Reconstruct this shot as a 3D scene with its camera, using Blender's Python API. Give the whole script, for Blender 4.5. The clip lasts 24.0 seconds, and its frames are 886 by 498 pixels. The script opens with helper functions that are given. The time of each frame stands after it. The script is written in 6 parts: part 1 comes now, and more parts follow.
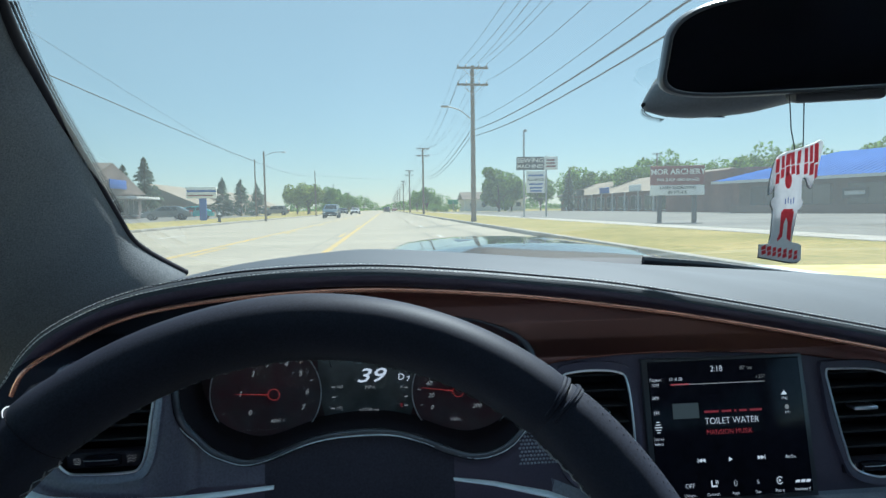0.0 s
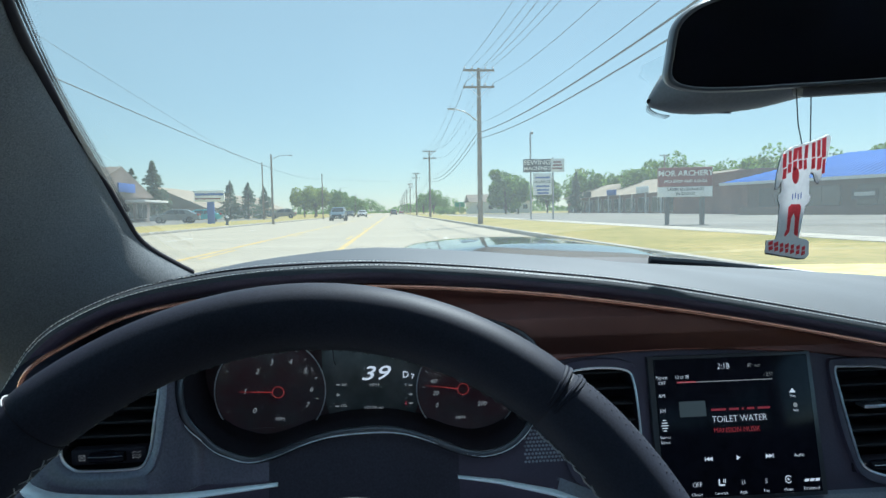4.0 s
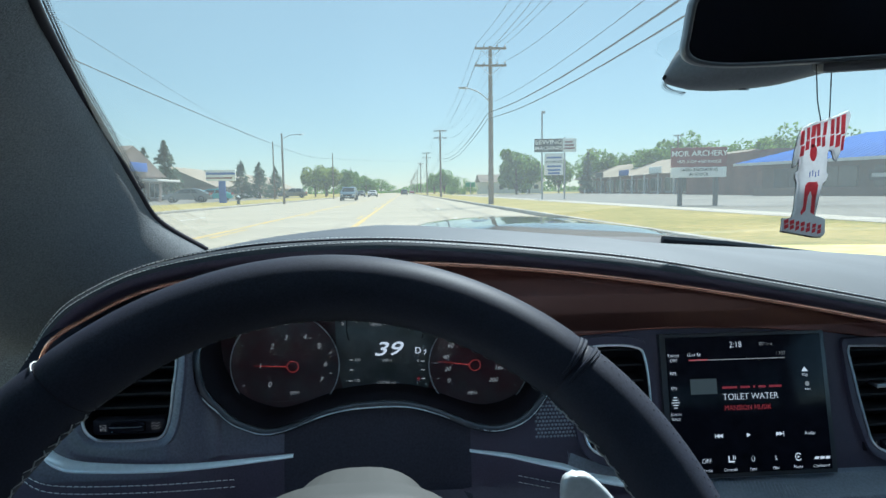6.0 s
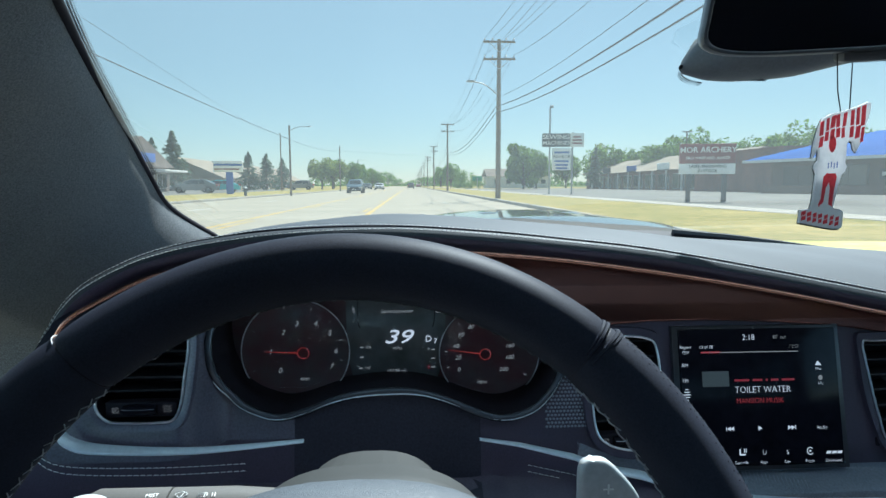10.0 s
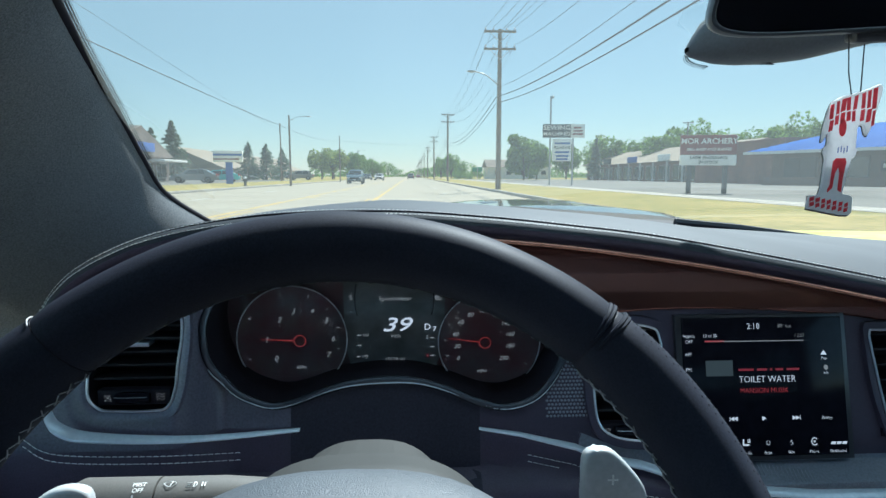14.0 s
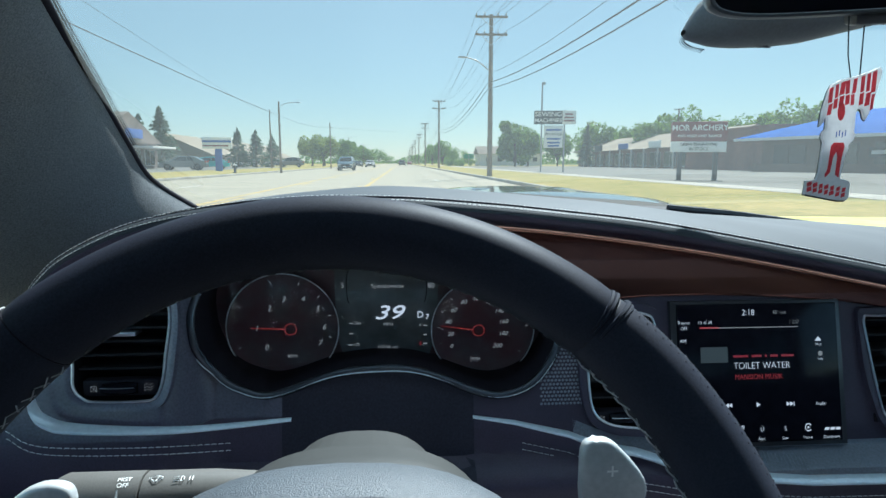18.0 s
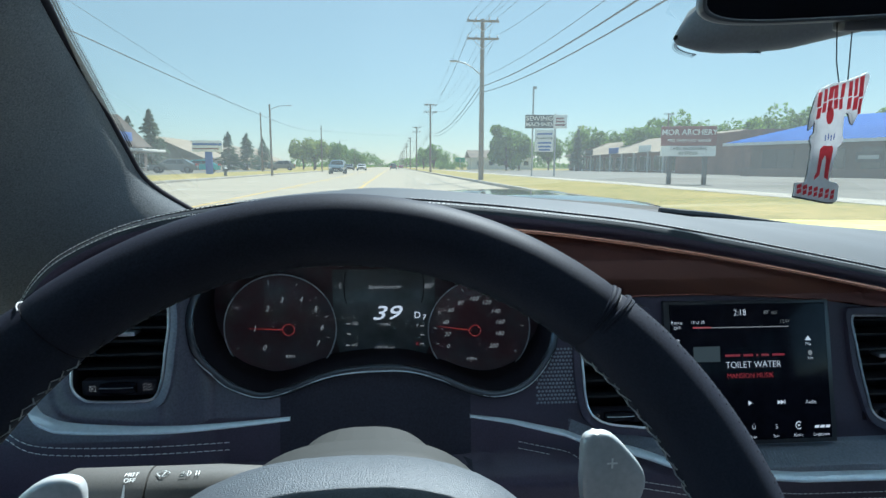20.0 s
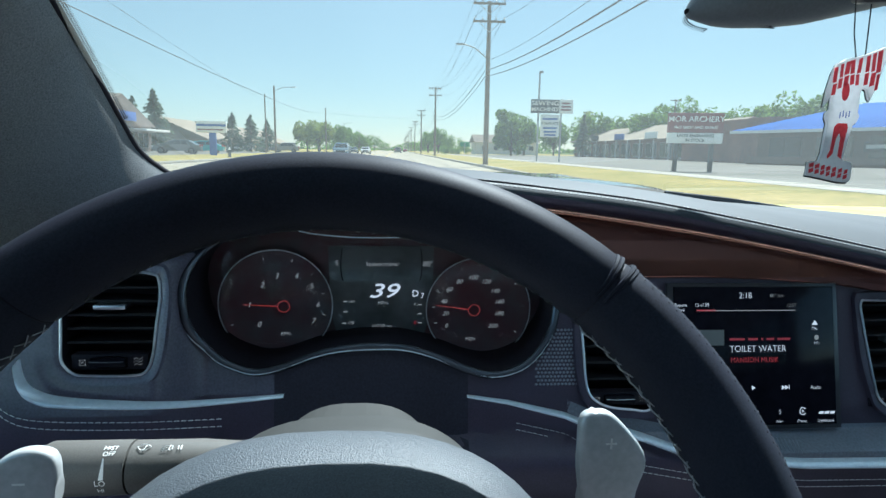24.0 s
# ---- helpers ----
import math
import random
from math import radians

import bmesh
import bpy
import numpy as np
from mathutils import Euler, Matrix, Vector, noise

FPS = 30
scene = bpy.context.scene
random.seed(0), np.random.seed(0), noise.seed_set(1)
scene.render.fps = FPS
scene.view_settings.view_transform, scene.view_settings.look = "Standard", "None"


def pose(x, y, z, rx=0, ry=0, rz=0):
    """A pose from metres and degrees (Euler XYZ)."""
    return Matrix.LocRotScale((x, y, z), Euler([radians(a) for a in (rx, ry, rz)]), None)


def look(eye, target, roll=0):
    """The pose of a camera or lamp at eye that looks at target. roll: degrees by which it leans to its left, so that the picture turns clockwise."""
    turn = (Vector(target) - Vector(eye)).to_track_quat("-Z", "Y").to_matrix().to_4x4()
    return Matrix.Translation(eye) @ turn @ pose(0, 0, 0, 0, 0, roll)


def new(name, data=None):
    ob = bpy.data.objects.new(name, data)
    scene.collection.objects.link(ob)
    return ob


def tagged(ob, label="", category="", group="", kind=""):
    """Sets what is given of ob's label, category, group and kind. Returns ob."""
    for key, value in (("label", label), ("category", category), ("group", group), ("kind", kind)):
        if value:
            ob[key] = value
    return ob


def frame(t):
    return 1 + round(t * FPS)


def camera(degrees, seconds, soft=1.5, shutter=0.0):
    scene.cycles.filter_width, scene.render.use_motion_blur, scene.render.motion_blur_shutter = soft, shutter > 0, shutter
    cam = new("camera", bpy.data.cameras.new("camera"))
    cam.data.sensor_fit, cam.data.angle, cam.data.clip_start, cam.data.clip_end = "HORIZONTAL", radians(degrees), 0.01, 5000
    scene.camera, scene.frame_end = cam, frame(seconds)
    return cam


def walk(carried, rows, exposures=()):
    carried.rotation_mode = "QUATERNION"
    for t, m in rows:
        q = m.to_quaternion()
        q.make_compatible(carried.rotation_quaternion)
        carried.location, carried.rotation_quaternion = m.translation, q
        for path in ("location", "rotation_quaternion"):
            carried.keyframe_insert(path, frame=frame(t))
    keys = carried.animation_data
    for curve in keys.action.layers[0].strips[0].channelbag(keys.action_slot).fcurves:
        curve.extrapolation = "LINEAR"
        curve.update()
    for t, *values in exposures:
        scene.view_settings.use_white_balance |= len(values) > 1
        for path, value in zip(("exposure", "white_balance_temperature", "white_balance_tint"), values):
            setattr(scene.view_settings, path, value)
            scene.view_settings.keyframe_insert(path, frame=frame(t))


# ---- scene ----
EXPOSURE = 1.80
cam = camera(74.0, 24.0)
PATH = [
    (0, pose(0.0105, -0.0046, 0.9673) @ pose(0, 0, 0, 0, 0, -5.48) @ pose(0, 0, 0, 85.86) @ pose(0, 0, 0, 0, 0, -0.79)),
    (0.5, pose(0.0076, -0.0022, 0.9598) @ pose(0, 0, 0, 0, 0, -5.83) @ pose(0, 0, 0, 86.32) @ pose(0, 0, 0, 0, 0, -0.81)),
    (1, pose(0.0103, -0.0025, 0.9628) @ pose(0, 0, 0, 0, 0, -5.56) @ pose(0, 0, 0, 85.99) @ pose(0, 0, 0, 0, 0, -0.86)),
    (1.5, pose(0.0119, -0.0014, 0.9609) @ pose(0, 0, 0, 0, 0, -5.46) @ pose(0, 0, 0, 86.49) @ pose(0, 0, 0, 0, 0, -1.06)),
    (2, pose(0.0161, -0.0063, 0.9709) @ pose(0, 0, 0, 0, 0, -4.94) @ pose(0, 0, 0, 86.04) @ pose(0, 0, 0, 0, 0, -1.11)),
    (2.5, pose(0.0124, -0.0043, 0.9630) @ pose(0, 0, 0, 0, 0, -5.05) @ pose(0, 0, 0, 86.67) @ pose(0, 0, 0, 0, 0, -1.11)),
    (4.5, pose(0.0134, -0.0026, 0.9605) @ pose(0, 0, 0, 0, 0, -4.64) @ pose(0, 0, 0, 85.49) @ pose(0, 0, 0, 0, 0, -0.91)),
    (5, pose(0.0128, 0.0002, 0.9590) @ pose(0, 0, 0, 0, 0, -4.30) @ pose(0, 0, 0, 84.76) @ pose(0, 0, 0, 0, 0, -0.97)),
    (5.5, pose(0.0139, -0.0034, 0.9593) @ pose(0, 0, 0, 0, 0, -4.08) @ pose(0, 0, 0, 84.57) @ pose(0, 0, 0, 0, 0, -0.81)),
    (6, pose(0.0105, -0.0053, 0.9586) @ pose(0, 0, 0, 0, 0, -3.78) @ pose(0, 0, 0, 84.20) @ pose(0, 0, 0, 0, 0, -0.79)),
    (6.5, pose(0.0089, -0.0039, 0.9556) @ pose(0, 0, 0, 0, 0, -3.43) @ pose(0, 0, 0, 83.88) @ pose(0, 0, 0, 0, 0, -0.77)),
    (7, pose(0.0120, -0.0020, 0.9544) @ pose(0, 0, 0, 0, 0, -3.50) @ pose(0, 0, 0, 83.93) @ pose(0, 0, 0, 0, 0, -0.67)),
    (7.5, pose(0.0072, -0.0019, 0.9554) @ pose(0, 0, 0, 0, 0, -3.91) @ pose(0, 0, 0, 83.69) @ pose(0, 0, 0, 0, 0, -0.51)),
    (8, pose(0.0089, 0.0016, 0.9555) @ pose(0, 0, 0, 0, 0, -3.54) @ pose(0, 0, 0, 83.47) @ pose(0, 0, 0, 0, 0, -0.53)),
    (8.5, pose(0.0084, -0.0039, 0.9547) @ pose(0, 0, 0, 0, 0, -3.50) @ pose(0, 0, 0, 83.76) @ pose(0, 0, 0, 0, 0, -0.43)),
    (9, pose(0.0080, 0.0002, 0.9532) @ pose(0, 0, 0, 0, 0, -3.36) @ pose(0, 0, 0, 83.49) @ pose(0, 0, 0, 0, 0, -0.37)),
    (9.5, pose(0.0101, -0.0039, 0.9547) @ pose(0, 0, 0, 0, 0, -2.92) @ pose(0, 0, 0, 83.47) @ pose(0, 0, 0, 0, 0, -0.31)),
    (10, pose(0.0042, -0.0032, 0.9527) @ pose(0, 0, 0, 0, 0, -3.20) @ pose(0, 0, 0, 83.60) @ pose(0, 0, 0, 0, 0, -0.11)),
    (10.5, pose(0.0041, -0.0033, 0.9530) @ pose(0, 0, 0, 0, 0, -3.03) @ pose(0, 0, 0, 83.44) @ pose(0, 0, 0, 0, 0, -0.02)),
    (12.5, pose(0.0074, 0.0070, 0.9514) @ pose(0, 0, 0, 0, 0, -3.31) @ pose(0, 0, 0, 82.76) @ pose(0, 0, 0, 0, 0, -0.18)),
    (13, pose(0.0061, 0.0071, 0.9485) @ pose(0, 0, 0, 0, 0, -3.32) @ pose(0, 0, 0, 82.77) @ pose(0, 0, 0, 0, 0, -0.19)),
    (13.5, pose(0.0097, 0.0061, 0.9517) @ pose(0, 0, 0, 0, 0, -3.09) @ pose(0, 0, 0, 82.54) @ pose(0, 0, 0, 0, 0, -0.18)),
    (14, pose(0.0054, 0.0084, 0.9467) @ pose(0, 0, 0, 0, 0, -3.21) @ pose(0, 0, 0, 82.71) @ pose(0, 0, 0, 0, 0, 0.07)),
    (14.5, pose(0.0116, 0.0103, 0.9501) @ pose(0, 0, 0, 0, 0, -2.81) @ pose(0, 0, 0, 82.29) @ pose(0, 0, 0, 0, 0, -0.25)),
    (15, pose(0.0068, 0.0042, 0.9490) @ pose(0, 0, 0, 0, 0, -3.20) @ pose(0, 0, 0, 82.63) @ pose(0, 0, 0, 0, 0, -0.27)),
    (15.5, pose(0.0109, 0.0044, 0.9508) @ pose(0, 0, 0, 0, 0, -3.05) @ pose(0, 0, 0, 82.42) @ pose(0, 0, 0, 0, 0, -0.13)),
    (16, pose(0.0073, 0.0130, 0.9442) @ pose(0, 0, 0, 0, 0, -3.56) @ pose(0, 0, 0, 82.29) @ pose(0, 0, 0, 0, 0, 0.08)),
    (16.5, pose(0.0083, 0.0151, 0.9443) @ pose(0, 0, 0, 0, 0, -3.52) @ pose(0, 0, 0, 81.84) @ pose(0, 0, 0, 0, 0, 0.11)),
    (17, pose(0.0031, 0.0132, 0.9443) @ pose(0, 0, 0, 0, 0, -4.04) @ pose(0, 0, 0, 81.87) @ pose(0, 0, 0, 0, 0, 0.25)),
    (17.5, pose(0.0059, 0.0194, 0.9429) @ pose(0, 0, 0, 0, 0, -3.62) @ pose(0, 0, 0, 81.42) @ pose(0, 0, 0, 0, 0, 0.02)),
    (18, pose(0.0045, 0.0181, 0.9450) @ pose(0, 0, 0, 0, 0, -4.05) @ pose(0, 0, 0, 81.45) @ pose(0, 0, 0, 0, 0, 0.04)),
    (18.5, pose(0.0012, 0.0200, 0.9407) @ pose(0, 0, 0, 0, 0, -4.47) @ pose(0, 0, 0, 81.57) @ pose(0, 0, 0, 0, 0, -0.14)),
    (20.5, pose(-0.0019, 0.0103, 0.9438) @ pose(0, 0, 0, 0, 0, -4.96) @ pose(0, 0, 0, 81.81) @ pose(0, 0, 0, 0, 0, 0.25)),
    (21, pose(-0.0011, 0.0123, 0.9407) @ pose(0, 0, 0, 0, 0, -4.26) @ pose(0, 0, 0, 81.53) @ pose(0, 0, 0, 0, 0, 0.41)),
    (21.5, pose(-0.0019, 0.0156, 0.9401) @ pose(0, 0, 0, 0, 0, -4.35) @ pose(0, 0, 0, 81.18) @ pose(0, 0, 0, 0, 0, 0.88)),
    (22, pose(-0.0014, 0.0200, 0.9354) @ pose(0, 0, 0, 0, 0, -4.39) @ pose(0, 0, 0, 80.78) @ pose(0, 0, 0, 0, 0, 1.06)),
    (22.5, pose(0.0012, 0.0250, 0.9362) @ pose(0, 0, 0, 0, 0, -4.06) @ pose(0, 0, 0, 80.08) @ pose(0, 0, 0, 0, 0, 1.06)),
    (23, pose(-0.0015, 0.0242, 0.9355) @ pose(0, 0, 0, 0, 0, -4.38) @ pose(0, 0, 0, 79.92) @ pose(0, 0, 0, 0, 0, 1.19)),
    (23.5, pose(0.0060, 0.0272, 0.9353) @ pose(0, 0, 0, 0, 0, -4.07) @ pose(0, 0, 0, 79.62) @ pose(0, 0, 0, 0, 0, 1.07)),
    (24, pose(0.0034, 0.0244, 0.9341) @ pose(0, 0, 0, 0, 0, -4.60) @ pose(0, 0, 0, 80.29) @ pose(0, 0, 0, 0, 0, 0.95)),
]
walk(cam, PATH, [(0, EXPOSURE - 0.02, 5450, -2), (5, EXPOSURE + 0.12, 5450, -2), (9, EXPOSURE + 0.06, 5450, -2), (15, EXPOSURE + 0.07, 5450, -2), (20.5, EXPOSURE + 0.06, 5450, -2), (24, EXPOSURE + 0.2, 5450, -2)])

# ---- light ----
world = bpy.data.worlds.new("sky")
scene.world = world
world.use_nodes = True
wn = world.node_tree
sky = wn.nodes.new("ShaderNodeTexSky")
sky.sky_type, sky.sun_disc = "NISHITA", False
SUN_EL, SUN_AZ = radians(53.0), radians(32)
sky.sun_elevation, sky.sun_rotation = SUN_EL, SUN_AZ
sky.air_density, sky.dust_density, sky.ozone_density = 1.0, 0.0, 2.0
bg = wn.nodes["Background"]
haze = wn.nodes.new("ShaderNodeMixRGB")
haze.inputs[0].default_value, haze.inputs[2].default_value = 0.74, (1.27, 1.93, 2.32, 1)
wn.links.new(sky.outputs[0], haze.inputs[1])
wn.links.new(haze.outputs[0], bg.inputs[0])
bg.inputs[1].default_value = 0.125
sun = new("sun", bpy.data.lights.new("sun", "SUN"))
sun.data.energy, sun.data.angle, sun.data.color = 4.0, radians(0.5), (1.0, 0.955, 0.89)
sd = Vector((math.sin(SUN_AZ) * math.cos(SUN_EL), math.cos(SUN_AZ) * math.cos(SUN_EL), math.sin(SUN_EL)))
sun.matrix_world = look(sd * 200, (0, 0, 0))


# ---- materials ----
def mat(name, color, rough=0.6, scale=40.0, vary=0.15, bump=0.1, metal=0.0, spec=0.5, big=3.0, second=None, dist=0.002, sheen=0.0, coat=0.0, random_tint=0.0, island=0.0):
    m = bpy.data.materials.new(name)
    m.use_nodes = True
    nt = m.node_tree
    b = nt.nodes["Principled BSDF"]
    co = nt.nodes.new("ShaderNodeTexCoord")
    fine, broad = nt.nodes.new("ShaderNodeTexNoise"), nt.nodes.new("ShaderNodeTexNoise")
    fine.inputs["Scale"].default_value, fine.inputs["Detail"].default_value = scale, 5
    broad.inputs["Scale"].default_value, broad.inputs["Detail"].default_value = big, 3
    for n in (fine, broad):
        nt.links.new(co.outputs["Object"], n.inputs["Vector"])
    mix = nt.nodes.new("ShaderNodeMixRGB")
    c2 = second or tuple(c * (1 - 2.2 * vary) for c in color)
    mix.inputs[1].default_value, mix.inputs[2].default_value = (*[min(1, c * (1 + vary)) for c in color], 1), (*c2, 1)
    add = nt.nodes.new("ShaderNodeMath")
    add.operation = "MULTIPLY_ADD"
    add.inputs[1].default_value, add.inputs[2].default_value = 0.5, 0.0
    nt.links.new(fine.outputs[0], add.inputs[0])
    half = nt.nodes.new("ShaderNodeMath")
    half.operation = "MULTIPLY_ADD"
    half.inputs[1].default_value = 0.5
    nt.links.new(broad.outputs[0], half.inputs[0])
    nt.links.new(add.outputs[0], half.inputs[2])
    ramp = nt.nodes.new("ShaderNodeMapRange")
    ramp.inputs[1].default_value, ramp.inputs[2].default_value = 0.34, 0.66
    nt.links.new(half.outputs[0], ramp.inputs[0])
    nt.links.new(ramp.outputs[0], mix.inputs[0])
    out = mix.outputs[0]
    if random_tint or island:
        hsv = nt.nodes.new("ShaderNodeHueSaturation")
        mr = nt.nodes.new("ShaderNodeMapRange")
        amount = random_tint or island
        mr.inputs[3].default_value, mr.inputs[4].default_value = 1 - amount, 1 + amount
        if random_tint:
            nt.links.new(nt.nodes.new("ShaderNodeObjectInfo").outputs["Random"], mr.inputs[0])
        else:
            nt.links.new(nt.nodes.new("ShaderNodeNewGeometry").outputs["Random Per Island"], mr.inputs[0])
        nt.links.new(mr.outputs[0], hsv.inputs["Value"])
        nt.links.new(out, hsv.inputs["Color"])
        out = hsv.outputs[0]
    nt.links.new(out, b.inputs["Base Color"])
    b.inputs["Metallic"].default_value, b.inputs["Specular IOR Level"].default_value = metal, spec
    rr = nt.nodes.new("ShaderNodeMapRange")
    rr.inputs[3].default_value, rr.inputs[4].default_value = max(0.02, rough * 0.85), min(1, rough * 1.12)
    nt.links.new(broad.outputs[0], rr.inputs[0])
    nt.links.new(rr.outputs[0], b.inputs["Roughness"])
    if sheen:
        b.inputs["Sheen Weight"].default_value = sheen
    if coat:
        b.inputs["Coat Weight"].default_value, b.inputs["Coat Roughness"].default_value = coat, 0.04
    if bump:
        bp = nt.nodes.new("ShaderNodeBump")
        bp.inputs["Strength"].default_value, bp.inputs["Distance"].default_value = bump, dist
        nt.links.new(fine.outputs[0], bp.inputs["Height"])
        nt.links.new(bp.outputs[0], b.inputs["Normal"])
    return m


def leafy(name, color, spread=0.4):
    """Thin leaves: part of the light passes through."""
    m = mat(name, color, 0.65, 1.2, 0.25, 0.0, spec=0.25, big=0.3, island=spread)
    nt = m.node_tree
    b, out = nt.nodes["Principled BSDF"], nt.nodes["Material Output"]
    tr, mx = nt.nodes.new("ShaderNodeBsdfTranslucent"), nt.nodes.new("ShaderNodeMixShader")
    mx.inputs[0].default_value = 0.6
    nt.links.new(b.inputs["Base Color"].links[0].from_socket, tr.inputs[0])
    nt.links.new(b.outputs[0], mx.inputs[1])
    nt.links.new(tr.outputs[0], mx.inputs[2])
    nt.links.new(mx.outputs[0], out.inputs[0])
    return m


def thin(m, share):
    """Lets a share of the light through, as card does."""
    nt = m.node_tree
    b, out = nt.nodes["Principled BSDF"], nt.nodes["Material Output"]
    tr, mx = nt.nodes.new("ShaderNodeBsdfTranslucent"), nt.nodes.new("ShaderNodeMixShader")
    mx.inputs[0].default_value = share
    nt.links.new(b.inputs["Base Color"].links[0].from_socket, tr.inputs[0])
    nt.links.new(b.outputs[0], mx.inputs[1])
    nt.links.new(tr.outputs[0], mx.inputs[2])
    nt.links.new(mx.outputs[0], out.inputs[0])
    return m


def glow(name, color, strength):
    m = bpy.data.materials.new(name)
    m.use_nodes = True
    b = m.node_tree.nodes["Principled BSDF"]
    b.inputs["Base Color"].default_value, b.inputs["Roughness"].default_value = (0.02, 0.02, 0.02, 1), 0.4
    b.inputs["Emission Color"].default_value, b.inputs["Emission Strength"].default_value = (*color, 1), strength
    return m


def clear_glass(name, gloss=1.0, tint=(1, 1, 1), veil=0.0):
    m = bpy.data.materials.new(name)
    m.use_nodes = True
    nt = m.node_tree
    nt.nodes.remove(nt.nodes["Principled BSDF"])
    tr, gl, mx, fr = (nt.nodes.new("ShaderNode" + k) for k in ("BsdfTransparent", "BsdfGlossy", "MixShader", "Fresnel"))
    tr.inputs[0].default_value = (*tint, 1)
    gl.inputs["Roughness"].default_value = 0.02
    fr.inputs[0].default_value = 1.45
    ml = nt.nodes.new("ShaderNodeMath")
    ml.operation = "MULTIPLY"
    ml.inputs[1].default_value = gloss
    nt.links.new(fr.outputs[0], ml.inputs[0])
    nt.links.new(ml.outputs[0], mx.inputs[0])
    clear = tr.outputs[0]
    if veil:
        # thin film, as of road dust, added to lay a haze veil over the view
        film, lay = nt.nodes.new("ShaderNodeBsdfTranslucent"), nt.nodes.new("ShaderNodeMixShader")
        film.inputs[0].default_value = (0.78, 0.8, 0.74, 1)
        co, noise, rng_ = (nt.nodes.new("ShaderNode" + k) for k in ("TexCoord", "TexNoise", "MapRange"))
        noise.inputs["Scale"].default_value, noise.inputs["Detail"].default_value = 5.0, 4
        rng_.inputs[3].default_value, rng_.inputs[4].default_value = veil * 0.8, veil * 1.2
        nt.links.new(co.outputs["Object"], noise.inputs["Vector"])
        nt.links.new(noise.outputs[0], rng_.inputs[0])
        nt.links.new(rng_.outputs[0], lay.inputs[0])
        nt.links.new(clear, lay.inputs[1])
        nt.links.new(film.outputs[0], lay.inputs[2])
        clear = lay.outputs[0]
    nt.links.new(clear, mx.inputs[1])
    nt.links.new(gl.outputs[0], mx.inputs[2])
    nt.links.new(mx.outputs[0], nt.nodes["Material Output"].inputs[0])
    return m


LEATHER = mat("black leather", (0.06, 0.048, 0.078), 0.42, 900, 0.2, 0.25, spec=0.4, big=8, dist=0.0004)
PAD = mat("dash leather", (0.037, 0.041, 0.049), 0.66, 700, 0.1, 0.3, spec=0.21, big=5, dist=0.0005)
RIM = mat("smooth wheel leather", (0.0185, 0.0200, 0.031), 0.60, 1200, 0.2, 0.12, spec=0.1, big=12, dist=0.0003)
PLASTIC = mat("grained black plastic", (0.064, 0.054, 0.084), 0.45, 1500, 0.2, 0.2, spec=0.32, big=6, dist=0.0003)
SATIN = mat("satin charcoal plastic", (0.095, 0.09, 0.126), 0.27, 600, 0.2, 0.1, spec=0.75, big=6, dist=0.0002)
BRONZE = mat("dark bronze dash panel", (0.15, 0.06, 0.05), 0.20, 60, 0.06, 0.02, metal=0.92, spec=0.5, big=6, dist=0.0002)
BRONZE_LINE = mat("polished bronze strip", (0.62, 0.30, 0.21), 0.25, 200, 0.1, 0.0, metal=0.9)
CHROME = mat("satin chrome", (0.6, 0.63, 0.68), 0.34, 300, 0.08, 0.0, metal=1.0)
DARK_CHROME = mat("dark chrome ring", (0.085, 0.094, 0.115), 0.24, 300, 0.08, 0.0, metal=0.6)
# lighter than SATIN: the daylight sheen is put into the colour
SHEEN_GREY = mat("satin plastic lightened for sheen", (0.22, 0.24, 0.29), 0.36, 600, 0.15, 0.1, spec=0.7, big=6, dist=0.0002)
COVER = mat("smooth grey cover plastic", (0.11, 0.115, 0.125), 0.5, 400, 0.1, 0.0, spec=0.4)
COLUMN_SHADE = mat("dark plastic of the column shade", (0.034, 0.033, 0.05), 0.55, 600, 0.2, 0.0, spec=0.25, big=8)
STALK = mat("grained grey stalk plastic", (0.105, 0.10, 0.094), 0.5, 1500, 0.12, 0.15, spec=0.4, dist=0.0003)
BLACK = mat("matte black recess", (0.012, 0.010, 0.016), 0.7, 300, 0.2, 0.0, spec=0.2)
GAUGE = mat("dark gauge face", (0.042, 0.036, 0.042), 0.45, 60, 0.3, 0.0, spec=0.35, big=22, second=(0.06, 0.014, 0.022))
DISPLAY = mat("black display glass", (0.008, 0.008, 0.013), 0.12, 100, 0.2, 0.0, spec=0.1)
TFT_DARK = mat("grey display background", (0.075, 0.08, 0.085), 0.35, 60, 0.3, 0.0, spec=0.4, big=20)
THREAD_DARK = mat("dark grey thread", (0.33, 0.32, 0.33), 0.8, 2000, 0.1, 0.0)
THREAD = mat("pale grey thread", (0.85, 0.85, 0.84), 0.8, 2000, 0.1, 0.0)
COLUMN = mat("grey column plastic", (0.034, 0.0345, 0.0335), 0.5, 1500, 0.12, 0.15, spec=0.4, dist=0.0003)
AIRBAG = mat("grained airbag vinyl", (0.062, 0.071, 0.084), 0.52, 1500, 0.3, 0.8, spec=0.45, dist=0.0006)
PADDLE = mat("brushed grey metal paddle", (0.46, 0.47, 0.48), 0.36, 300, 0.08, 0.0, metal=0.25, big=40)
CLOTH = mat("grey headliner cloth", (0.66, 0.65, 0.69), 0.95, 1200, 0.15, 0.3, spec=0.1, dist=0.0005)
CARPET = mat("grey floor carpet", (0.16, 0.155, 0.165), 0.95, 600, 0.2, 0.4, spec=0.1, dist=0.002)
FRAME_D = mat("black mirror frame plastic", (0.03, 0.03, 0.036), 0.35, 400, 0.1, 0.0)
